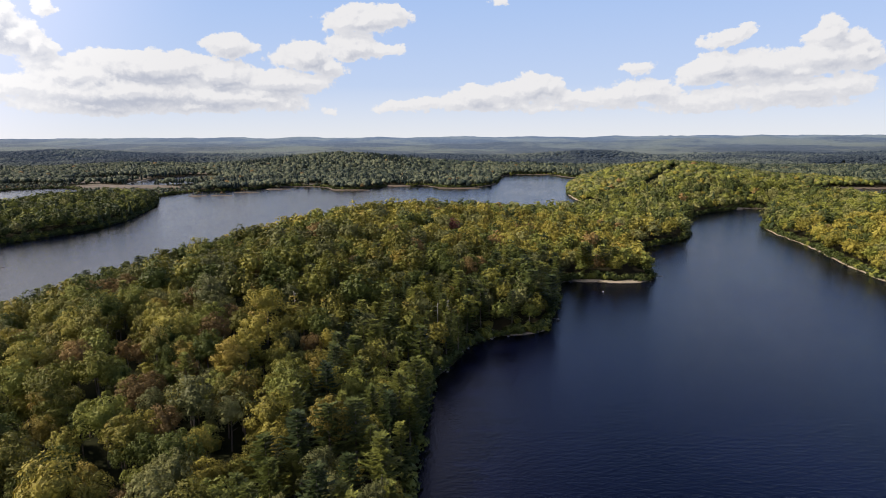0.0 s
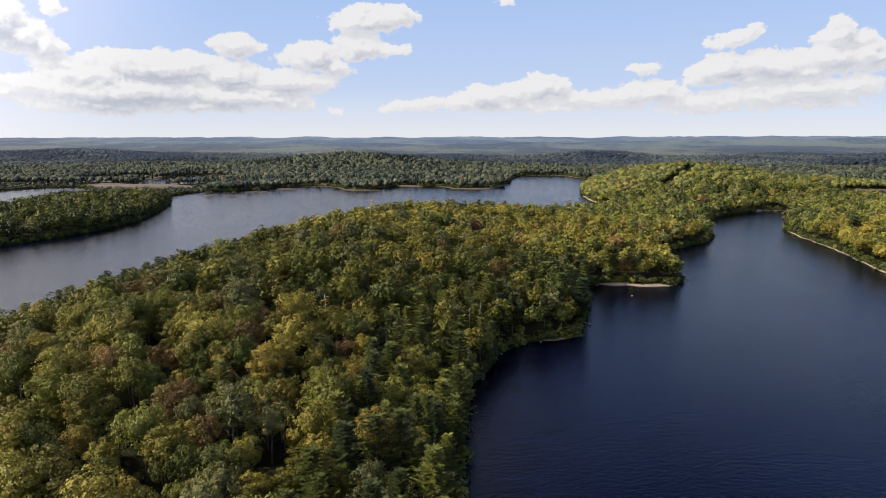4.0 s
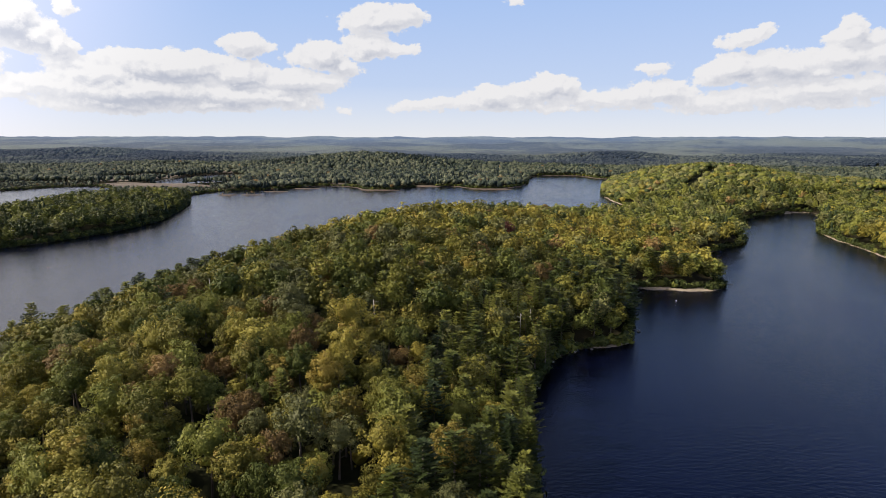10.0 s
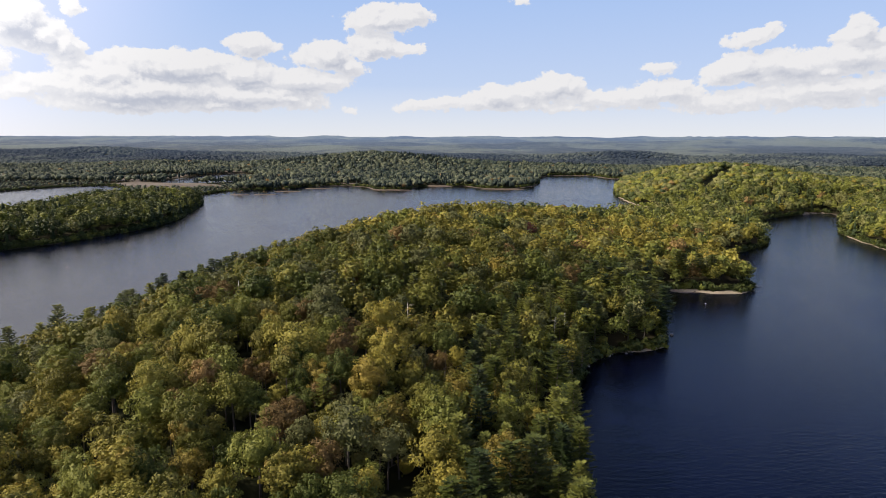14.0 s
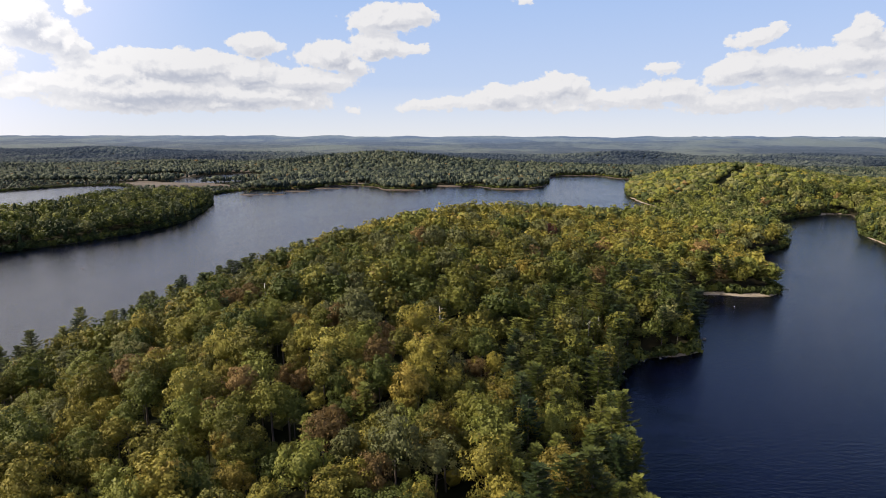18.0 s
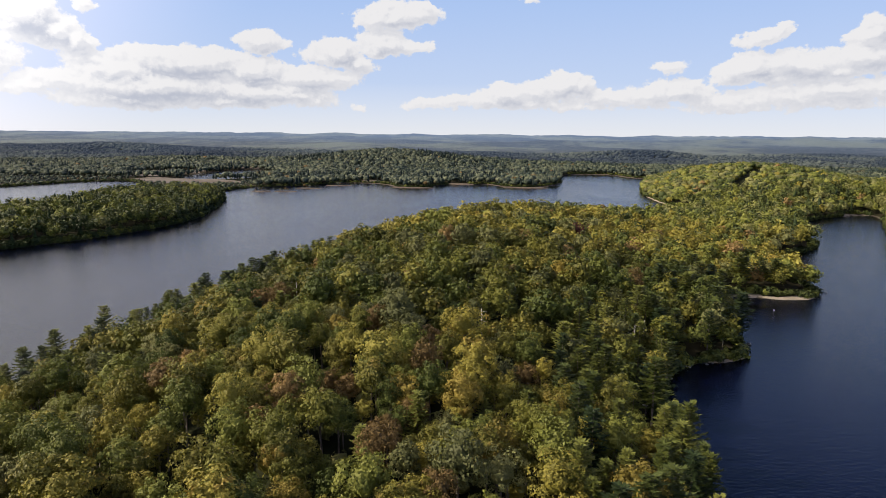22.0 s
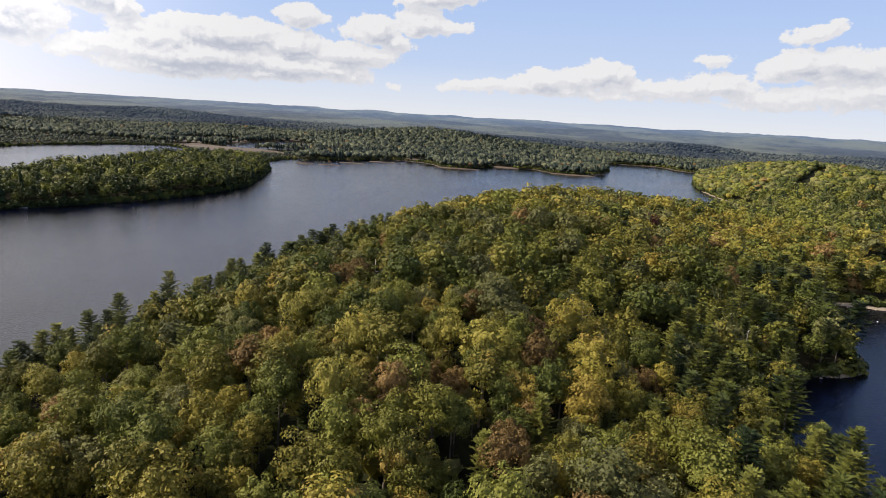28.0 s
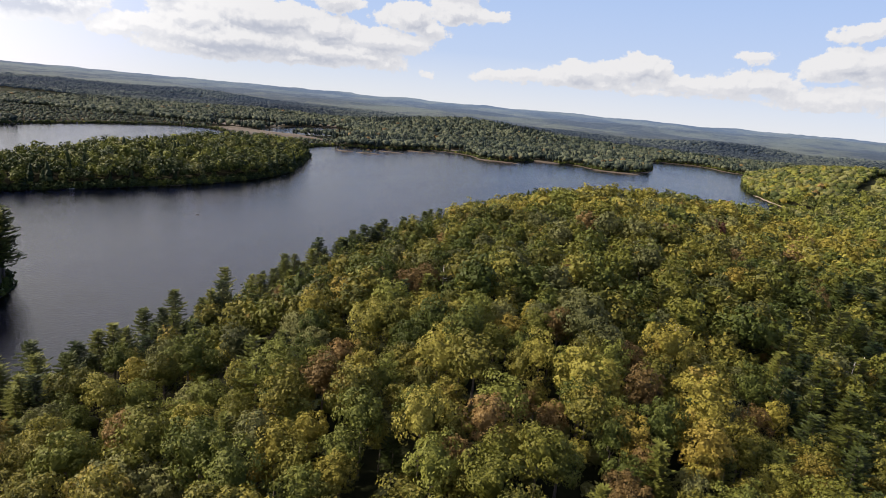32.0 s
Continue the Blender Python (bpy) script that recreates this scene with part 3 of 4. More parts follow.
def broad_crown(rng, tall, wide, clumps, cards, size, ball, low=0.8, drop=0.0):
    """A broadleaf crown: boughs that end in rounded clumps of leaf sprays, with deep gaps between, round a small shaded heart. Metres, foot at z = 0."""
    half = np.array([wide * 0.5 * rng.uniform(0.88, 1.12), wide * 0.5 * rng.uniform(0.88, 1.12), tall * 0.325])
    mid = np.array([0, 0, tall * (0.66 - drop)])
    bulge = unit(rng.normal(0, 1, (5, 3)) + np.array([0, 0, 0.3]))
    swell = rng.uniform(-0.20, 0.24, 5)

    def reach(way):
        return 0.84 + (np.clip(way @ bulge.T, 0, 1) ** 3) @ swell

    def shaped(v):
        v = v * half
        v[:, 2] = np.where(v[:, 2] < 0, v[:, 2] * low, v[:, 2])
        return v + mid

    k = np.arange(clumps)
    up = 1 - 1.65 * (k + 0.5) / clumps
    turn = k * 2.39996 + rng.uniform(0, 6.28)
    flat = np.sqrt(np.maximum(0, 1 - up * up))
    heads = unit(np.stack([np.cos(turn) * flat, np.sin(turn) * flat, up], 1) + rng.normal(0, 0.13, (clumps, 3)))
    seat = shaped(heads * (reach(heads) * rng.uniform(0.74, 1.0, clumps))[:, None])
    girth = wide * 0.5 * 2.0 * math.sqrt(0.8 / clumps) * rng.uniform(0.62, 1.12, clumps)
    pieces = [(shaped(unit(ball[0]) * (reach(unit(ball[0])) * rng.uniform(0.46, 0.58, len(ball[0])))[:, None]), ball[1])]
    veil = unit(rng.normal(0, 1, (cards * 3, 3)) + np.array([0, 0, 0.4]))
    pieces.append(leaf_cards(shaped(veil * (reach(veil) * rng.uniform(0.56, 0.74, len(veil)))[:, None]), veil, size * 1.35, rng, 0.0, 0.35))
    for c, w, g in zip(seat, heads, girth):
        out = unit(rng.normal(0, 1, (cards, 3)) + 0.75 * w + np.array([0, 0, 0.25]))
        place = c + out * g * np.array([1, 1, 0.8]) * rng.uniform(0.6, 1.12, (cards, 1))
        pieces.append(leaf_cards(place, 0.75 * out + 0.25 * w, size, rng, 0.1, 0.30))
    return merged(pieces)


def pine_crown(rng, tall, wide, whorls, sprays, size):
    """A white pine: whorls of upswept, plate-like boughs round a straight stem, each a fan of needle sprays."""
    tips = []
    for w in range(whorls):
        up = 0.30 + 0.66 * (w / (whorls - 1)) ** 0.9
        reach = wide * 0.5 * (1.0 - 0.76 * max(0.0, (up - 0.42) / 0.58) ** 1.15) * rng.uniform(0.8, 1.12)
        for b in range(5):
            a = w * 1.1 + b * 1.2566 + rng.uniform(-0.35, 0.35)
            long = reach * rng.uniform(0.6, 1.25)
            rise = rng.uniform(0.10, 0.30)
            for s in range(sprays):
                k = (s + 0.8) / sprays
                for side in (-1, 1):
                    fan = a + side * rng.uniform(0.25, 1.0)
                    tips.append((math.cos(a) * long * k, math.sin(a) * long * k, tall * up + long * rise * k * k + rng.uniform(-0.15, 0.15), fan, size * rng.uniform(0.7, 1.3) * (1.15 - 0.3 * k)))
    for s in range(8):
        tips.append((0, 0, tall * (0.93 + 0.008 * s), s * 2.4, size * 0.8))
    t = np.array(tips)
    foot = t[:, :3]
    way = np.stack([np.cos(t[:, 3]), np.sin(t[:, 3]), rng.uniform(-0.1, 0.7, len(t))], 1)
    across = np.stack([-np.sin(t[:, 3]), np.cos(t[:, 3]), rng.uniform(-0.45, 0.45, len(t))], 1)
    g = t[:, 4:]
    v = np.stack([foot - across * g * 0.30 - way * g * 0.2, foot + across * g * 0.30 - way * g * 0.1, foot + way * g], 1).reshape(-1, 3)
    return v, np.arange(len(v)).reshape(-1, 3)


def stem(tall, base, rng, lean=0.03, sides=6, limbs=4, reach=2.0):
    """A tapered trunk with a few limbs."""
    pieces = []

    def limb(a, b, ra, rb):
        axis = unit(b - a)
        s = unit(np.cross(axis, np.array([0.3, 0.9, 0.1])))
        t = np.cross(axis, s)
        ang = np.arange(sides) * 6.2832 / sides
        ring = np.cos(ang)[:, None] * s + np.sin(ang)[:, None] * t
        v = np.concatenate([a + ring * ra, b + ring * rb])
        k = np.arange(sides)
        j = (k + 1) % sides
        pieces.append((v, np.concatenate([np.stack([k, j, j + sides], 1), np.stack([k, j + sides, k + sides], 1)])))

    foot, top = np.zeros(3), np.array([lean * tall, -lean * tall * 0.5, tall])
    mid = top * 0.5 + np.array([0.1, 0.05, 0])
    limb(foot - np.array([0, 0, 0.6]), mid, base, base * 0.7)
    limb(mid, top, base * 0.7, base * 0.15)
    for k in range(limbs):
        a, up = k * 2.4 + rng.uniform(0, 1), rng.uniform(0.4, 0.75)
        p = top * up
        limb(p, p + np.array([math.cos(a) * reach, math.sin(a) * reach, reach * 0.8]), base * 0.4, base * 0.1)
    return merged(pieces)


BROAD = [broad_crown(np.random.RandomState(20 + k), 16.5, 8.6, (26, 34, 30, 40, 22, 30)[k], (84, 64, 73, 55, 98, 73)[k], 0.235, (BALL2_V, BALL2_F)) for k in range(6)]
BROAD_LIGHT = [broad_crown(np.random.RandomState(40 + k), 16.5, 8.6, 20, 28, 0.46, (BALL_V, BALL_F)) for k in range(6)]
PINE = [pine_crown(np.random.RandomState(60 + k), 21, 8.6, 14, 11, 0.85) for k in range(4)]
PINE_LIGHT = [pine_crown(np.random.RandomState(70 + k), 21, 8.6, 11, 6, 1.4) for k in range(4)]
BROAD_STEM = [mesh_of("trunk", *stem(13, 0.26, np.random.RandomState(80 + k)), [BARK], smooth=True) for k in range(3)]
PINE_STEM = [mesh_of("trunk", *stem(20.5, 0.28, np.random.RandomState(85 + k), 0.01, 6, 3, 1.2), [BARK], smooth=True) for k in range(3)]


def low_crown(rng, conifer, clumps=12, cards=19, size=0.70):
    """A tree too far off to show its boughs: a few lumps of foliage, foot at z = 0, about 17 m tall."""
    if conifer:
        pieces = []
        for k in range(3):
            v = BALL_V * rng.uniform(0.8, 1.2, (len(BALL_V), 1)) * np.array([1, 1, 3.4]) * np.array([3.6 - k * 0.95, 3.6 - k * 0.95, 1]) * np.where(BALL_V[:, 2:] > 0.2, np.array([0.55, 0.55, 1.0]), 1.0) + np.array([rng.uniform(-0.5, 0.5), rng.uniform(-0.5, 0.5), 6.0 + k * 3.8])
            pieces.append((v, BALL_F))
        return merged(pieces)
    return broad_crown(rng, 16.5, 8.6, clumps, cards, size, (BALL_V, BALL_F))


LOW_BROAD = [low_crown(np.random.RandomState(90 + k), False) for k in range(8)]
LOW_PLAIN = [low_crown(np.random.RandomState(120 + k), False, 10, 11, 0.95) for k in range(8)]
LOW_PINE = [low_crown(np.random.RandomState(100 + k), True) for k in range(6)]


def fuzzy_crown(rng, cards, size):
    """A far tree top: a small inner mass in a loose coat of leaf sprays."""
    way = unit(rng.normal(0, 1, (cards, 3)) + np.array([0, 0, 0.7]))
    return merged([(BALL_V * rng.uniform(0.7, 1.2, (len(BALL_V), 1)) * np.array([4.9, 4.9, 4.2]) + np.array([0, 0, 8.2]), BALL_F), leaf_cards(way * np.array([5.2, 5.2, 4.6]) * rng.uniform(0.7, 1.15, (cards, 1)) + np.array([0, 0, 8.4]), way, size, rng, 0.7)])


FAR_PINE, SMALL_BROAD = [], []
for k in range(7):
    rng = np.random.RandomState(150 + k)
    taper = 1.05 - 0.5 * (BALL_V[:, 2:] + 1)
    way = unit(rng.normal(0, 1, (18, 3)) + np.array([0, 0, 0.5]))
    FAR_PINE.append(merged([(BALL_V * rng.uniform(0.75, 1.2, (12, 1)) * np.c_[3.6 * taper, 3.6 * taper, np.full((12, 1), 7.0)] + np.array([0, 0, 8.0]), BALL_F), leaf_cards(way * np.c_[3.8 * (1.05 - 0.5 * (way[:, 2:] + 1)), 3.8 * (1.05 - 0.5 * (way[:, 2:] + 1)), np.full((18, 1), 6.8)] + np.array([0, 0, 8.0]), way, 1.1, rng)]))
    SMALL_BROAD.append(fuzzy_crown(rng, 22, 1.25))
BUSH = [(v * 0.5 - np.array([0, 0, 0.9]), f) for v, f in (broad_crown(np.random.RandomState(170 + k), 14, 9.0, 7, 8, 1.6, (BALL_V, BALL_F), 1.0, 0.28) for k in range(5))]
PATCH = [fuzzy_crown(np.random.RandomState(110 + k), 8, 2.0) for k in range(6)]


def scatter(x0, x1, y0, y1, step, rng):
    """Jittered places on a staggered grid."""
    xs, ys = np.arange(x0, x1, step), np.arange(y0, y1, step * 0.87)
    gx, gy = np.meshgrid(xs, ys)
    gx = gx + (np.arange(len(ys)) % 2)[:, None] * step / 2
    return (gx + rng.uniform(-0.36, 0.36, gx.shape) * step).ravel(), (gy + rng.uniform(-0.36, 0.36, gx.shape) * step).ravel()


def batch(name, templates, x, y, z, scale, pick, mat_index, mats, wide=1.0, smooth=False):
    """Many trees as one mesh."""
    if not len(x):
        return new(name, mesh_of(name, *templates[0], mats))
    order, verts, faces, index, tones, n = np.argsort(pick, kind="stable"), [], [], [], [], 0
    turn = RNG.uniform(0, 6.283, len(x))
    for k, (tv, tf) in enumerate(templates):
        sel = order[pick[order] == k]
        if not len(sel):
            continue
        c, s = np.cos(turn[sel])[:, None], np.sin(turn[sel])[:, None]
        sc = scale[sel][:, None]
        w = sc * wide
        v = np.stack([(tv[None, :, 0] * c - tv[None, :, 1] * s) * w + x[sel][:, None], (tv[None, :, 0] * s + tv[None, :, 1] * c) * w + y[sel][:, None], tv[None, :, 2] * sc + z[sel][:, None]], -1)
        f = tf[None] + (np.arange(len(sel)) * len(tv))[:, None, None] + n
        verts.append(v.reshape(-1, 3))
        faces.append(f.reshape(-1, 3))
        index.append(np.repeat(mat_index[sel], len(tf)))
        tones.append(np.repeat(RNG.uniform(-0.34, 0.34, len(sel)), len(tv)))
        n += len(sel) * len(tv)
    ob = new(name, mesh_of(name, np.concatenate(verts), np.concatenate(faces), mats, np.concatenate(index), smooth))
    ob.data.attributes.new("tree_tone", "FLOAT", "POINT").data.foreach_set("value", np.concatenate(tones).astype(np.float32))
    return ob


def in_view(x, y, margin=0.0):
    """The wedge of country ahead that the flight looks over."""
    a = np.degrees(np.arctan2(x + 40, y + 120))
    return (a > np.where(y > 700, -50, -52)) & (a < np.where(y > 700, 36, 38.5))


KINDS = ["olive", "green", "grey", "lime", "gold", "rust", "red"]
SHARE = np.cumsum([0.35, 0.28, 0.14, 0.175, 0.015, 0.036, 0.004])


# near woods, on the hill between the lakes
nx, ny = scatter(-330, 130, 72, 345, 6.5, RNG)
nz, nd = surface(nx, ny)
ok = (nd > 0.6) & (RNG.uniform(0, 1, len(nx)) > 0.06) & (waves(nx, ny, 21, 77) < 0.62) & ~open_ground(nx, ny) & in_view(nx, ny)
nx, ny, nz, nd = nx[ok], ny[ok], nz[ok], nd[ok]
east = -signed(SHORES[0], nx, ny)
stand = waves(nx, ny, 75, 21) + 0.5 * waves(nx, ny, 30, 22)
chance = np.where((nx < -150) & (nd < 17), 0.92, np.where(nd < 11, 0.60, np.where(east > -34, 0.55, 0.06))) + np.clip(stand - 0.85, 0, 0.35)
conifer = RNG.uniform(0, 1, len(nx)) < chance
kind = np.searchsorted(SHARE, RNG.uniform(0, 1, len(nx)))
kind = np.minimum(kind, 6)
scale = np.where(conifer, np.where(east > -32, RNG.uniform(0.66, 1.02, len(nx)), RNG.uniform(0.50, 0.80, len(nx)) * np.where(RNG.uniform(0, 1, len(nx)) < 0.12, 1.25, 1.0)), RNG.triangular(0.52, 0.90, 1.42, len(nx)) * np.where((nx < -150) & (nd < 30), 0.80, np.where(nd < 12, 0.85, 1.0)))
# single trees that stand out by their colour: x, y, kind
for ax, ay, k in [(-52, 146, 6), (-51, 178, 5), (-98, 117, 4), (-108, 138, 5), (-112, 196, 4), (-108, 190, 4), (-142, 176, 5), (-84, 140, 5), (-75, 150, 5), (-30, 232, 5), (-5, 250, 5)]:
    j = int(np.argmin(np.hypot(nx - ax, ny - ay)))
    conifer[j], kind[j], scale[j] = False, k, 0.62 if k == 6 else 0.85
point = np.hypot(nx + 296, ny - 200) < 34
conifer |= point
scale = np.where(point, RNG.uniform(1.05, 1.45, len(nx)), scale)
near = np.hypot((nx + 92) * 0.72, ny - 100) - 120 * point
order = np.argsort(near)
single = np.zeros(len(nx), bool)
for wanted, count in ((~conifer & (kind < 4), 420), (~conifer & (kind >= 4), 90), (conifer, 290)):
    single[[j for j in order if wanted[j]][:count]] = True

LABELS = {
    "olive": "broadleaf tree with olive green early autumn leaves", "green": "broadleaf tree with a dense mid green crown", "grey": "oak with a rounded grey-green crown", "lime": "birch with bright yellow-green leaves",
    "gold": "maple with golden yellow autumn leaves", "rust": "maple turning orange brown", "red": "small red maple in full autumn colour", "pine": "tall white pine with layered feathery boughs", "hemlock": "dark evergreen hemlock in the woods",
}
NAMES = {"olive": "broadleaf_tree", "green": "broadleaf_tree", "grey": "oak_tree", "lime": "birch_tree", "gold": "maple_tree", "rust": "maple_tree", "red": "maple_tree", "pine": "pine_tree", "hemlock": "hemlock_tree"}


def tree_model(k, n):
    """One tree with trunk and crown, at the origin."""
    needle = k in ("pine", "hemlock")
    crown = (PINE if needle else BROAD)[n % (4 if needle else 6)]
    t = tagged(new(NAMES[k]), LABELS[k], "tree", "trees of the wooded hill")
    part("trunk", (PINE_STEM if needle else BROAD_STEM)[n % 3], t)
    part("crown", mesh_of("crown", *crown, [LEAVES[k]]), t)
    return t


MODELS = {}
for j in np.flatnonzero(single):
    k = ("hemlock" if (j * 7) % 10 < 3 else "pine") if conifer[j] else KINDS[kind[j]]
    n = int(RNG.randint(0, 6 if not conifer[j] else 4))
    girth = 1.22 if conifer[j] else 1.0
    m = Matrix.Translation((nx[j], ny[j], nz[j] - 0.2)) @ Matrix.Rotation(RNG.uniform(0, 6.283), 4, "Z") @ Matrix.Diagonal((scale[j] * girth * RNG.uniform(0.8, 1.15), scale[j] * girth * RNG.uniform(0.8, 1.15), scale[j], 1))
    if (k, n) not in MODELS:
        MODELS[k, n] = tree_model(k, n)
        MODELS[k, n].matrix_basis = m
    else:
        t = copy_thing(MODELS[k, n], Matrix.Identity(4))
        t.matrix_basis = m

NEAR_MATS = [LEAVES[k] for k in KINDS]
rest_b, rest_c = ~single & ~conifer, ~single & conifer
tagged(batch("hill_woods", BROAD_LIGHT, nx[rest_b], ny[rest_b], nz[rest_b] - 0.2, scale[rest_b], RNG.randint(0, 6, rest_b.sum()), kind[rest_b], NEAR_MATS, 1.0), "mixed broadleaf woods in early autumn on the hill", "woods", kind="stuff")
tagged(batch("hill_conifers", PINE_LIGHT, nx[rest_c], ny[rest_c], nz[rest_c] - 0.2, scale[rest_c], RNG.randint(0, 4, rest_c.sum()), (RNG.uniform(0, 1, rest_c.sum()) < 0.4).astype(int), [LEAVES["pine"], LEAVES["hemlock"]], 1.25), "scattered pines and hemlocks among the hill woods", "woods", kind="stuff")


# the same woods go on behind the start of the flight
rx, ry = scatter(-235, 10, -150, 72, 7.4, RNG)
rz, rd = surface(rx, ry)
ok = rd > 2.5
rx, ry, rz = rx[ok], ry[ok], rz[ok]
tagged(batch("shoreward_woods", LOW_PLAIN, rx, ry, rz - 0.2, RNG.triangular(0.55, 0.9, 1.35, len(rx)), RNG.randint(0, 8, len(rx)), np.minimum(np.searchsorted(SHARE, RNG.uniform(0, 1, len(rx))), 6), NEAR_MATS), "mixed broadleaf woods on the low ground by the shore", "woods", kind="stuff")

ux, uy = scatter(-330, 130, 72, 345, 10.5, RNG)
uz, ud = surface(ux, uy)
ok = (ud > 2.5) & ~open_ground(ux, uy) & in_view(ux, uy)
ux, uy, uz = ux[ok], uy[ok], uz[ok]
tagged(batch("undergrowth", SMALL_BROAD, ux, uy, uz - 2.2, RNG.uniform(0.36, 0.6, len(ux)), RNG.randint(0, 7, len(ux)), RNG.randint(0, 3, len(ux)), [LEAVES["green"], LEAVES["olive"], LEAVES["grey"]]), "young trees and shrubs under the hill woods", "undergrowth", kind="stuff")


def woods(name, label, x, y, templates_b, templates_c, share, mats_b, weights, grow, wide=1.0):
    """A stretch of woods as stuff: broadleaf and conifer lumps."""
    z, d = surface(x, y)
    ok = (d > 1.2) & in_view(x, y) & ~open_ground(x, y)
    x, y, z, d = x[ok], y[ok], z[ok], d[ok]
    # the large dark stands partly stand in for cloud shadows, as tree colour
    dark = RNG.uniform(0, 1, len(x)) < share + (0.2 if y.max() < 800 else 0.75) * np.clip(waves(x, y, 420 if y.max() < 800 else 300, 31) - 0.1, 0, 1) + np.where(d < 14, 0.08, 0) + np.where((d < 16) & (x < -60) & (x > -230) & (y < 620), 0.75, 0)
    s = (RNG.triangular(0.6, 0.95, 1.4, len(x)) if y.max() < 761 and x.min() > -700 else RNG.uniform(0.75, 1.15, len(x))) * grow * np.where((x < -430) & (y > 720) & (y < 1010), 0.45, 1.0)
    kinds = np.minimum(np.searchsorted(np.cumsum(weights), RNG.uniform(0, 1, len(x))), len(mats_b) - 1)
    b, c = ~dark, dark
    tagged(batch(name, templates_b, x[b], y[b], z[b] - 1, s[b], RNG.randint(0, len(templates_b), b.sum()), kinds[b], mats_b, wide, y.min() > 750 or wide > 1.2), label, "woods", kind="stuff")
    if c.any():
        tagged(batch(name + "_conifers", templates_c, x[c], y[c], z[c] - 1, s[c], RNG.randint(0, len(templates_c), c.sum()), np.zeros(c.sum(), int), [LEAVES["hemlock" if y.max() < 770 and x.min() > -700 else "fardark"]], wide), "dark conifers, partly painted cloud shade, among the " + label.split(" on ")[0], "woods", kind="stuff")


# woods further along the hill, on the neighbouring shores and in the distance
MID_MATS = [LEAVES[k] for k in ("olive", "green", "grey", "rust", "pine", "hemlock")]
LOW_WHITE_PINE = [(v * 0.70, f) for v, f in PINE_LIGHT]
mx, my = scatter(-300, 560, 345, 760, 7.6, RNG)
nearer = my < 500
woods("shore_woods", "broadleaf woods on the far end of the hill", mx[nearer], my[nearer], LOW_BROAD, LOW_WHITE_PINE, 0.02, NEAR_MATS + [LEAVES["hemlock"]], [0.40, 0.20, 0.11, 0.15, 0.02, 0.035, 0.005, 0.08], 0.95, 1.0)
woods("neck_woods", "mixed green woods on the neck between the lakes", mx[~nearer], my[~nearer], LOW_PLAIN, LOW_PINE, 0.03, MID_MATS, [0.03, 0.32, 0.22, 0.01, 0.02, 0.40], 0.90, 1.0)
px, py = scatter(-640, -300, 300, 760, 7.4, RNG)
# over half the crowns take dark needle colour, painting in the shaded near side
woods("peninsula_woods", "dark green woods on the western peninsula", px, py, LOW_PLAIN, LOW_PINE, 0.02, [LEAVES["green"], LEAVES["pine"], LEAVES["grey"], LEAVES["hemlock"]], [0.34, 0.06, 0.06, 0.54], 0.88, 1.0)
ex, ey = scatter(235, 480, 150, 345, 7.2, RNG)
woods("east_woods", "sunlit woods on the stony eastern shore", ex, ey, LOW_PLAIN, LOW_PINE, 0.08, MID_MATS, [0.28, 0.36, 0.18, 0.02, 0.08, 0.08], 0.92)
bay_x, bay_y = scatter(90, 640, 760, 1130, 8.0, RNG)
woods("bay_hill_woods", "olive green woods on the round hill behind the bay", bay_x, bay_y, SMALL_BROAD, FAR_PINE, -9.0, MID_MATS, [0.08, 0.32, 0.30, 0.01, 0.02, 0.27], 0.90)
fx, fy = scatter(-1300, 1100, 760, 1500, 9.2, RNG)
keep = (fx < 90) | (fx > 640) | (fy > 1130)
fx, fy = fx[keep], fy[keep]
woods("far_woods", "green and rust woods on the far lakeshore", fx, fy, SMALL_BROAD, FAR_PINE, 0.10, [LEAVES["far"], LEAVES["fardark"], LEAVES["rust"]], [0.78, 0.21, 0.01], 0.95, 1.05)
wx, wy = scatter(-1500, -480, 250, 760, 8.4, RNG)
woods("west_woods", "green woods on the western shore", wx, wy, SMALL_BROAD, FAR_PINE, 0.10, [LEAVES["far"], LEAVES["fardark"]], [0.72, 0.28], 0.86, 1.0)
# these crowns give off a faint blue glow that stands in for haze
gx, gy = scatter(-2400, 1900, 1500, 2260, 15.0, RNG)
woods("distant_woods", "rolling woods on the distant hills", gx, gy, PATCH, PATCH, -9.0, [FAR_HAZE], [1.0], 0.95, 1.6)

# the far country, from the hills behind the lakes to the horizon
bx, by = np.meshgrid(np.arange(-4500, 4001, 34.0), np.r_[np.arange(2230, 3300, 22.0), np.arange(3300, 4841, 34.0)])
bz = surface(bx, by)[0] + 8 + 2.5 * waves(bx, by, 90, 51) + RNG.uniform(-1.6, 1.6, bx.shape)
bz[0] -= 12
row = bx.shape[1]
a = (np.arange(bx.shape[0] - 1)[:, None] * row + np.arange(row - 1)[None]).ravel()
tagged(new("backdrop", mesh_of("backdrop", np.stack([bx, by, bz], -1).reshape(-1, 3), np.stack([a, a + 1, a + row + 1, a + row], 1), [FAR_HAZE], smooth=True)), "wooded hills under painted blue haze towards the horizon", "hills", kind="structure")

# shrubs and low boughs that hang over the banks, mostly in dark needle colour that paints in bank shade
POINT = np.array([(-300 + 26 * math.cos(0.1 * k), 195 + 34 * math.sin(0.1 * k)) for k in range(63)])
lx, ly = [], []
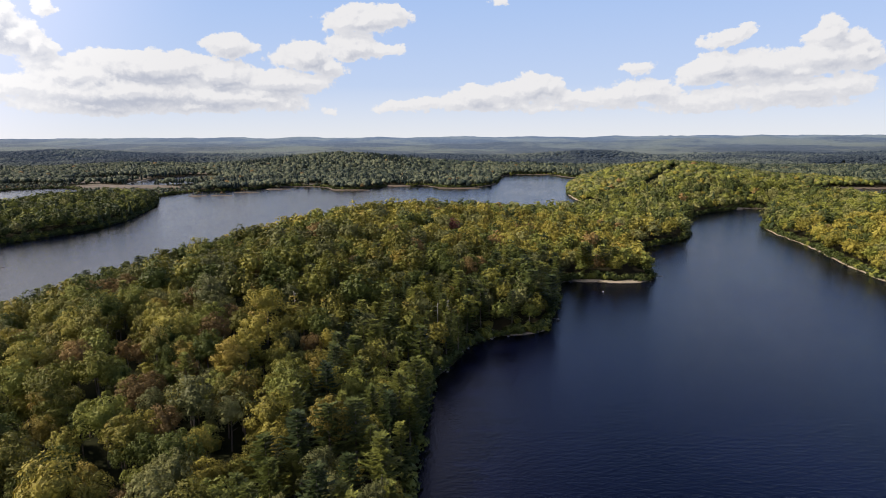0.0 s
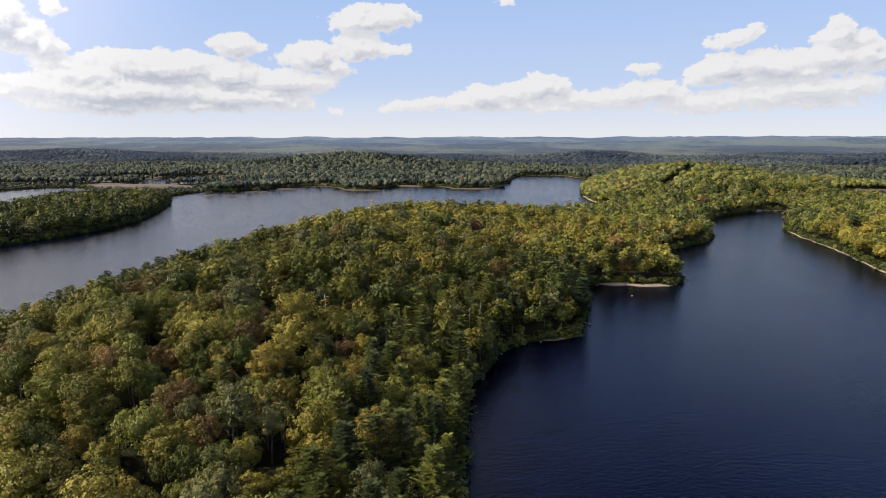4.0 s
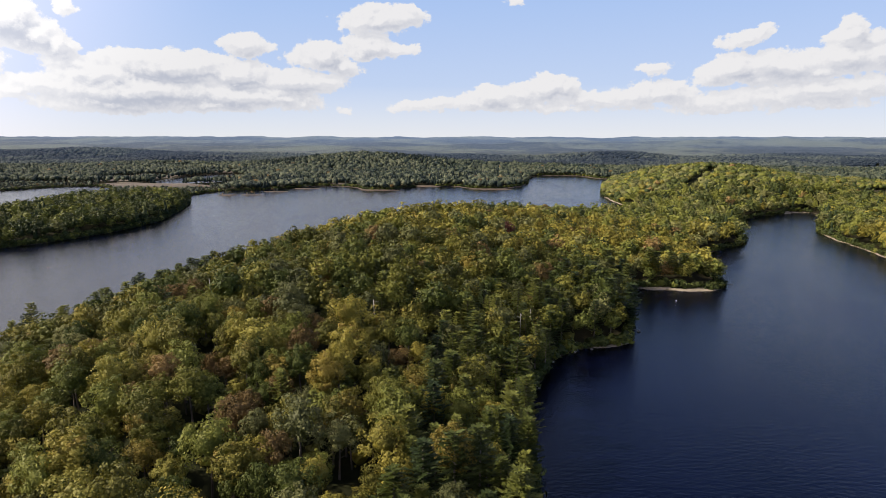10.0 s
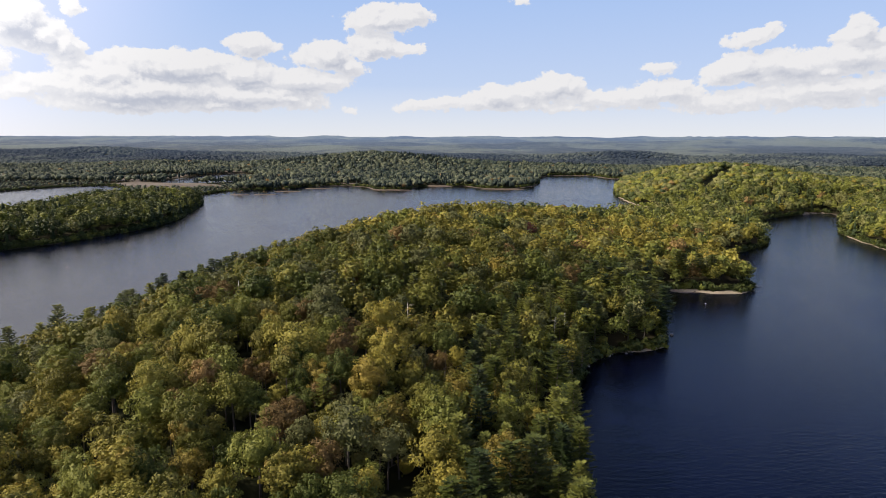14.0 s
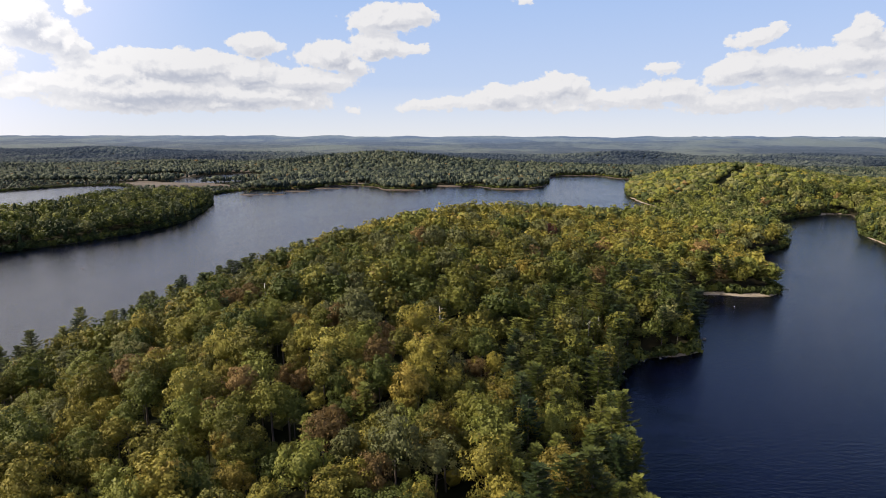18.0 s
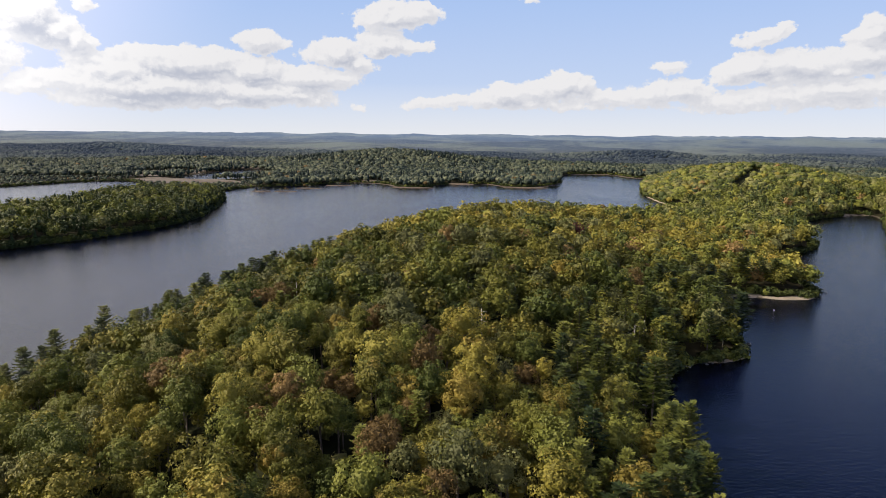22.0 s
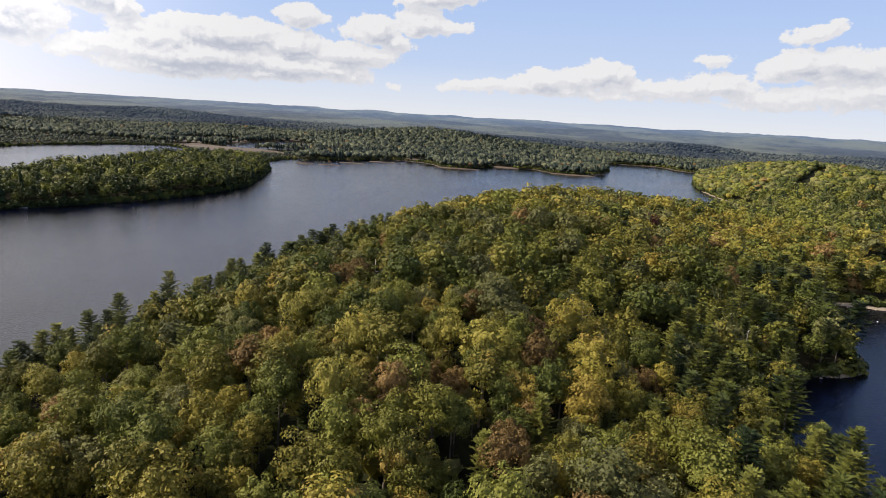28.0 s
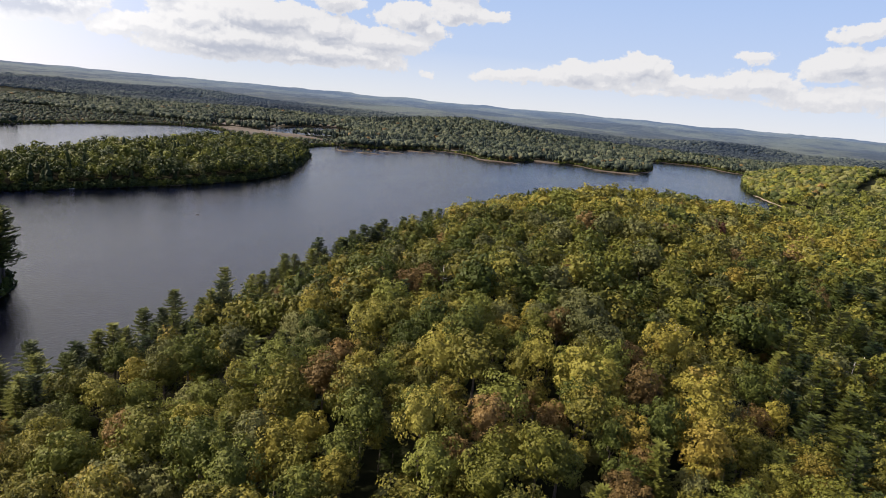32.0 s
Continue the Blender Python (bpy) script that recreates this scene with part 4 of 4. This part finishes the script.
for outline, a, b in ((SHORES[0], (-10, 80), (340, 700)), (SHORES[0], (328, 650), (243, 300)), (SHORES[1], (-225, 100), (150, 1262)), (SHORES[1], (64, 1194), (-440, 340)), (SHORES[2], (-800, 640), (-520, 480)), (POINT, (-274, 195), (-275, 190))):
    edge, inland, _ = shore_line(outline, a, b, 1.0, 3.0)
    for off in (1.0,):
        p = edge + inland * (off + RNG.uniform(-0.6, 0.9, (len(edge), 1)))
        lx.append(p[:, 0])
        ly.append(p[:, 1])
edge, inland, _ = shore_line(SHORES[1], (-390, 718), (-444, 340), 1.0, 3.0)
for off in (4.0, 7.5):
    p = edge + inland * (off + RNG.uniform(-0.9, 0.9, (len(edge), 1)))
    lx.append(p[:, 0])
    ly.append(p[:, 1])
back = [(edge + inland * (wide[:, None] + 1.2))[::2] for edge, inland, wide in STRIPS]
lx, ly = np.concatenate(lx), np.concatenate(ly)
keep = ~open_ground(lx, ly)
lx, ly = np.r_[lx[keep], np.concatenate(back)[:, 0]], np.r_[ly[keep], np.concatenate(back)[:, 1]]
ok = in_view(lx, ly)
lx, ly = lx[ok], ly[ok]
tagged(batch("bank_shrubs", BUSH, lx, ly, np.maximum(surface(lx, ly)[0], 0) - 0.3, RNG.uniform(0.55, 1.25, len(lx)), RNG.randint(0, 5, len(lx)), RNG.choice([0, 0, 0, 0, 1], len(lx)), [LEAVES["hemlock"], LEAVES["green"], LEAVES["olive"]]), "shrubs and low boughs overhanging the banks, darkened as painted shade", "shrubs", kind="stuff")

# ---- shoreline things ----
def stone_mesh(seed, flat_by=0.6):
    rng = np.random.RandomState(seed)
    v = BALL2_V * (1 + 0.28 * rng.uniform(-1, 1, (len(BALL2_V), 1))) * np.array([rng.uniform(0.8, 1.4), rng.uniform(0.7, 1.1), flat_by])
    return mesh_of("stone", v, BALL2_F, [STONE], smooth=False)


STONES = [stone_mesh(300 + k) for k in range(5)]


def stone(x, y, size, label, group, sink=0.25):
    z = max(float(surface(np.array([x]), np.array([y]))[0][0]), 0.0)
    s = tagged(new("stone", STONES[RNG.randint(0, 5)]), label, "stone", group)
    s.matrix_basis = Matrix.Translation((x, y, z + size * (0.6 - sink) - 0.05)) @ Matrix.Rotation(RNG.uniform(0, 6.28), 4, "Z") @ Matrix.Diagonal((size, size, size, 1))


edge, inland, _ = shore_line(SHORES[0], (-10, 125), (50, 315), 1.0)
for k in range(28):
    j = RNG.randint(0, len(edge))
    p = edge[j] + inland[j] * RNG.uniform(-1.6, 0.8)
    stone(p[0], p[1], RNG.uniform(0.2, 0.5), "grey shoreline stone, half in the water", "stones along the wooded bank")
edge, inland, _ = shore_line(SHORES[0], (60, 334), (112, 342), 1.0)
for k in range(22):
    j = RNG.randint(0, len(edge))
    p = edge[j] + inland[j] * RNG.uniform(-3.5, 1.5)
    stone(p[0], p[1], RNG.uniform(0.15, 0.34), "pale stone by the sandy spit", "stones by the spit")
stone(43.5, 261, 0.9, "dark boulder standing in the water off the bank", "")
edge, inland, _ = shore_line(SHORES[2], (-796, 700), (-735, 930), 1.0)
for k in range(14):
    j = RNG.randint(0, len(edge))
    p = edge[j] + inland[j] * RNG.uniform(-1.0, 2.0)
    stone(p[0], p[1], RNG.uniform(0.7, 1.6), "pale boulder on the far waterline", "boulders on the western waterline")


def bar(a, b, ra, rb, sides=7):
    """A tapered round bar between two places."""
    a, b = np.array(a, float), np.array(b, float)
    axis = unit(b - a)
    s = unit(np.cross(axis, np.array([0.21, 0.34, 0.92])))
    t = np.cross(axis, s)
    ang = np.arange(sides) * 6.2832 / sides
    ring = np.cos(ang)[:, None] * s + np.sin(ang)[:, None] * t
    v = np.concatenate([a + ring * ra, b + ring * rb, a[None], b[None]])
    k = np.arange(sides)
    j = (k + 1) % sides
    e = np.full(sides, 2 * sides)
    return v, np.concatenate([np.stack([k, j, j + sides], 1), np.stack([k, j + sides, k + sides], 1), np.stack([j, k, e], 1), np.stack([k + sides, j + sides, e + 1], 1)])


def fallen_log(a, b, radius, label, mat, twigs=4):
    """A fallen trunk with broken branch stubs."""
    log = tagged(new("fallen_log"), label, "log")
    log.location = a
    d = Vector(b) - Vector(a)
    part("trunk", mesh_of("trunk", *bar((0, 0, 0), d, radius, radius * 0.45), [mat], smooth=True), log)
    for k in range(twigs):
        p = d * (0.35 + 0.15 * k)
        q = p + Vector((RNG.uniform(-1, 1), RNG.uniform(-1, 1), RNG.uniform(0.3, 1.0))) * 1.4
        part("branch", mesh_of("branch", *bar(p, q, radius * 0.35, radius * 0.1, 5), [mat], smooth=True), log)


fallen_log((3.5, 241.5, 1.5), (12.5, 233.2, 0.05), 0.32, "bleached fallen trunk leaning from the bank into the lake", PALE_WOOD)
fallen_log((10.0, 245, 1.9), (14.0, 241.5, 0.9), 0.2, "short bleached log on the stony beach", PALE_WOOD, 2)
fallen_log((109.5, 352, 0.9), (118.5, 349, 0.0), 0.22, "dead branch reaching out over the water from the spit", PALE_WOOD, 5)
fallen_log((-13.0, 196, 2.2), (-5.0, 199, 0.3), 0.22, "grey brushy fallen branch on the dark bank", PALE_WOOD, 6)
fallen_log((-305.2, 364.4, 0.02), (-302.6, 363.7, 0.12), 0.26, "dark waterlogged log floating on the lake", BARK, 1)


def dead_tree(x, y, tall, seed):
    """A bare standing snag."""
    rng = np.random.RandomState(seed)
    z = float(surface(np.array([x]), np.array([y]))[0][0])
    t = tagged(new("dead_tree"), "bare bleached dead pine standing among green trees", "tree", "dead pines on the bank")
    t.location = (x, y, z - 0.3)
    part("trunk", mesh_of("trunk", *bar((0, 0, 0), (rng.uniform(-0.5, 0.5), rng.uniform(-0.5, 0.5), tall), 0.26, 0.07), [PALE_WOOD], smooth=True), t)
    for k in range(9):
        up, a, r = tall * rng.uniform(0.45, 0.97), rng.uniform(0, 6.28), rng.uniform(0.8, 2.2)
        part("branch", mesh_of("branch", *bar((0, 0, up), (math.cos(a) * r, math.sin(a) * r, up + r * 0.25), 0.07, 0.02, 5), [PALE_WOOD], smooth=True), t)


for k, (x, y, tall) in enumerate([(-10, 226, 16), (-6, 230, 17), (-62, 208, 15), (-128, 222, 16)]):
    dead_tree(x, y, tall, 400 + k)

float_mark = tagged(new("float"), "small white float on the dark water", "buoy")
float_mark.location = (75, 312, 0.12)
part("ball", mesh_of("ball", BALL2_V * 0.3, BALL2_F, [WHITE_PAINT], smooth=True), float_mark)
part("line", mesh_of("line", *bar((0, 0, -0.2), (0.1, 0, -1.8), 0.015, 0.015, 5), [DARK_PAINT]), float_mark)


def box(a, b):
    (x0, y0, z0), (x1, y1, z1) = a, b
    v = np.array([(x, y, z) for x in (x0, x1) for y in (y0, y1) for z in (z0, z1)], float)
    return v, np.array([(0, 1, 3), (0, 3, 2), (4, 6, 7), (4, 7, 5), (0, 4, 5), (0, 5, 1), (2, 3, 7), (2, 7, 6), (0, 2, 6), (0, 6, 4), (1, 5, 7), (1, 7, 3)])


def dock(x, y, turn, boards=14):
    """A plank jetty on posts; its length runs along its own x."""
    d = tagged(new("dock"), "weathered grey plank dock reaching from the wooded shore", "dock")
    d.matrix_basis = pose(x, y, 0, 0, 0, turn)
    plank = mesh_of("plank", *box((-0.27, -0.8, 0.52), (0.27, 0.8, 0.58)), [PLANK])
    for k in range(boards):
        part("plank", plank, d).location = (k * 0.58, 0, 0)
    for side in (-0.65, 0.65):
        part("stringer", mesh_of("stringer", *box((-0.3, side - 0.06, 0.36), (boards * 0.58 - 0.3, side + 0.06, 0.518)), [PLANK]), d)
    post = mesh_of("post", *bar((0, 0, -1.6), (0, 0, 0.95), 0.09, 0.08), [PLANK], smooth=True)
    for k in range(4):
        for side in (-0.82, 0.82):
            part("post", post, d).location = (0.3 + k * (boards * 0.58 - 1) / 3, side, 0)


def rowing_boat(x, y, turn):
    """An open boat: hull, three seats and a gunwale."""
    b = tagged(new("rowing_boat"), "small white open boat moored by the dock", "boat")
    b.matrix_basis = pose(x, y, 0.0, 0, 0, turn)
    st = np.linspace(-2.2, 2.2, 9)
    beam = 0.78 * np.clip(1 - np.maximum(0, st / 2.25) ** 2.4, 0.03, 1) * np.where(st < -1.6, 0.9, 1)
    v = []
    for k in range(9):
        sheer = 0.06 * (st[k] / 2.2) ** 2
        v += [(st[k], -beam[k], 0.42 + sheer), (st[k], -0.72 * beam[k], -0.04), (st[k], 0, -0.12), (st[k], 0.72 * beam[k], -0.04), (st[k], beam[k], 0.42 + sheer)]
    f = []
    for k in range(8):
        for j in range(4):
            p = k * 5 + j
            f += [(p, p + 5, p + 6), (p, p + 6, p + 1)]
    f += [(0, 1, 4), (1, 3, 4), (1, 2, 3)]
    part("hull", mesh_of("hull", np.array(v, float), f, [WHITE_PAINT], smooth=True), b)
    for k in (-1.2, 0.0, 1.1):
        part("seat", mesh_of("seat", *box((k - 0.13, -0.62, 0.24), (k + 0.13, 0.62, 0.28)), [PLANK]), b)
    for side in (0, 4):
        rail = [bar(v[k * 5 + side], v[(k + 1) * 5 + side], 0.035, 0.035, 5) for k in range(8)]
        part("gunwale", mesh_of("gunwale", *merged(rail), [DARK_PAINT], smooth=True), b)


dock(-424.0, 389.5, -8)
rowing_boat(-412.0, 387.2, 25)

# shrubs on the marsh islets
sx, sy, ss = [], [], []
for bx, by, a, b in BEDS[5:9]:
    for k in range(7):
        r, an = RNG.uniform(0, 0.75), RNG.uniform(0, 6.28)
        sx.append(bx + a * r * math.cos(an))
        sy.append(by + b * r * math.sin(an))
        ss.append(RNG.uniform(0.18, 0.42))
sx, sy, ss = np.array(sx), np.array(sy), np.array(ss)
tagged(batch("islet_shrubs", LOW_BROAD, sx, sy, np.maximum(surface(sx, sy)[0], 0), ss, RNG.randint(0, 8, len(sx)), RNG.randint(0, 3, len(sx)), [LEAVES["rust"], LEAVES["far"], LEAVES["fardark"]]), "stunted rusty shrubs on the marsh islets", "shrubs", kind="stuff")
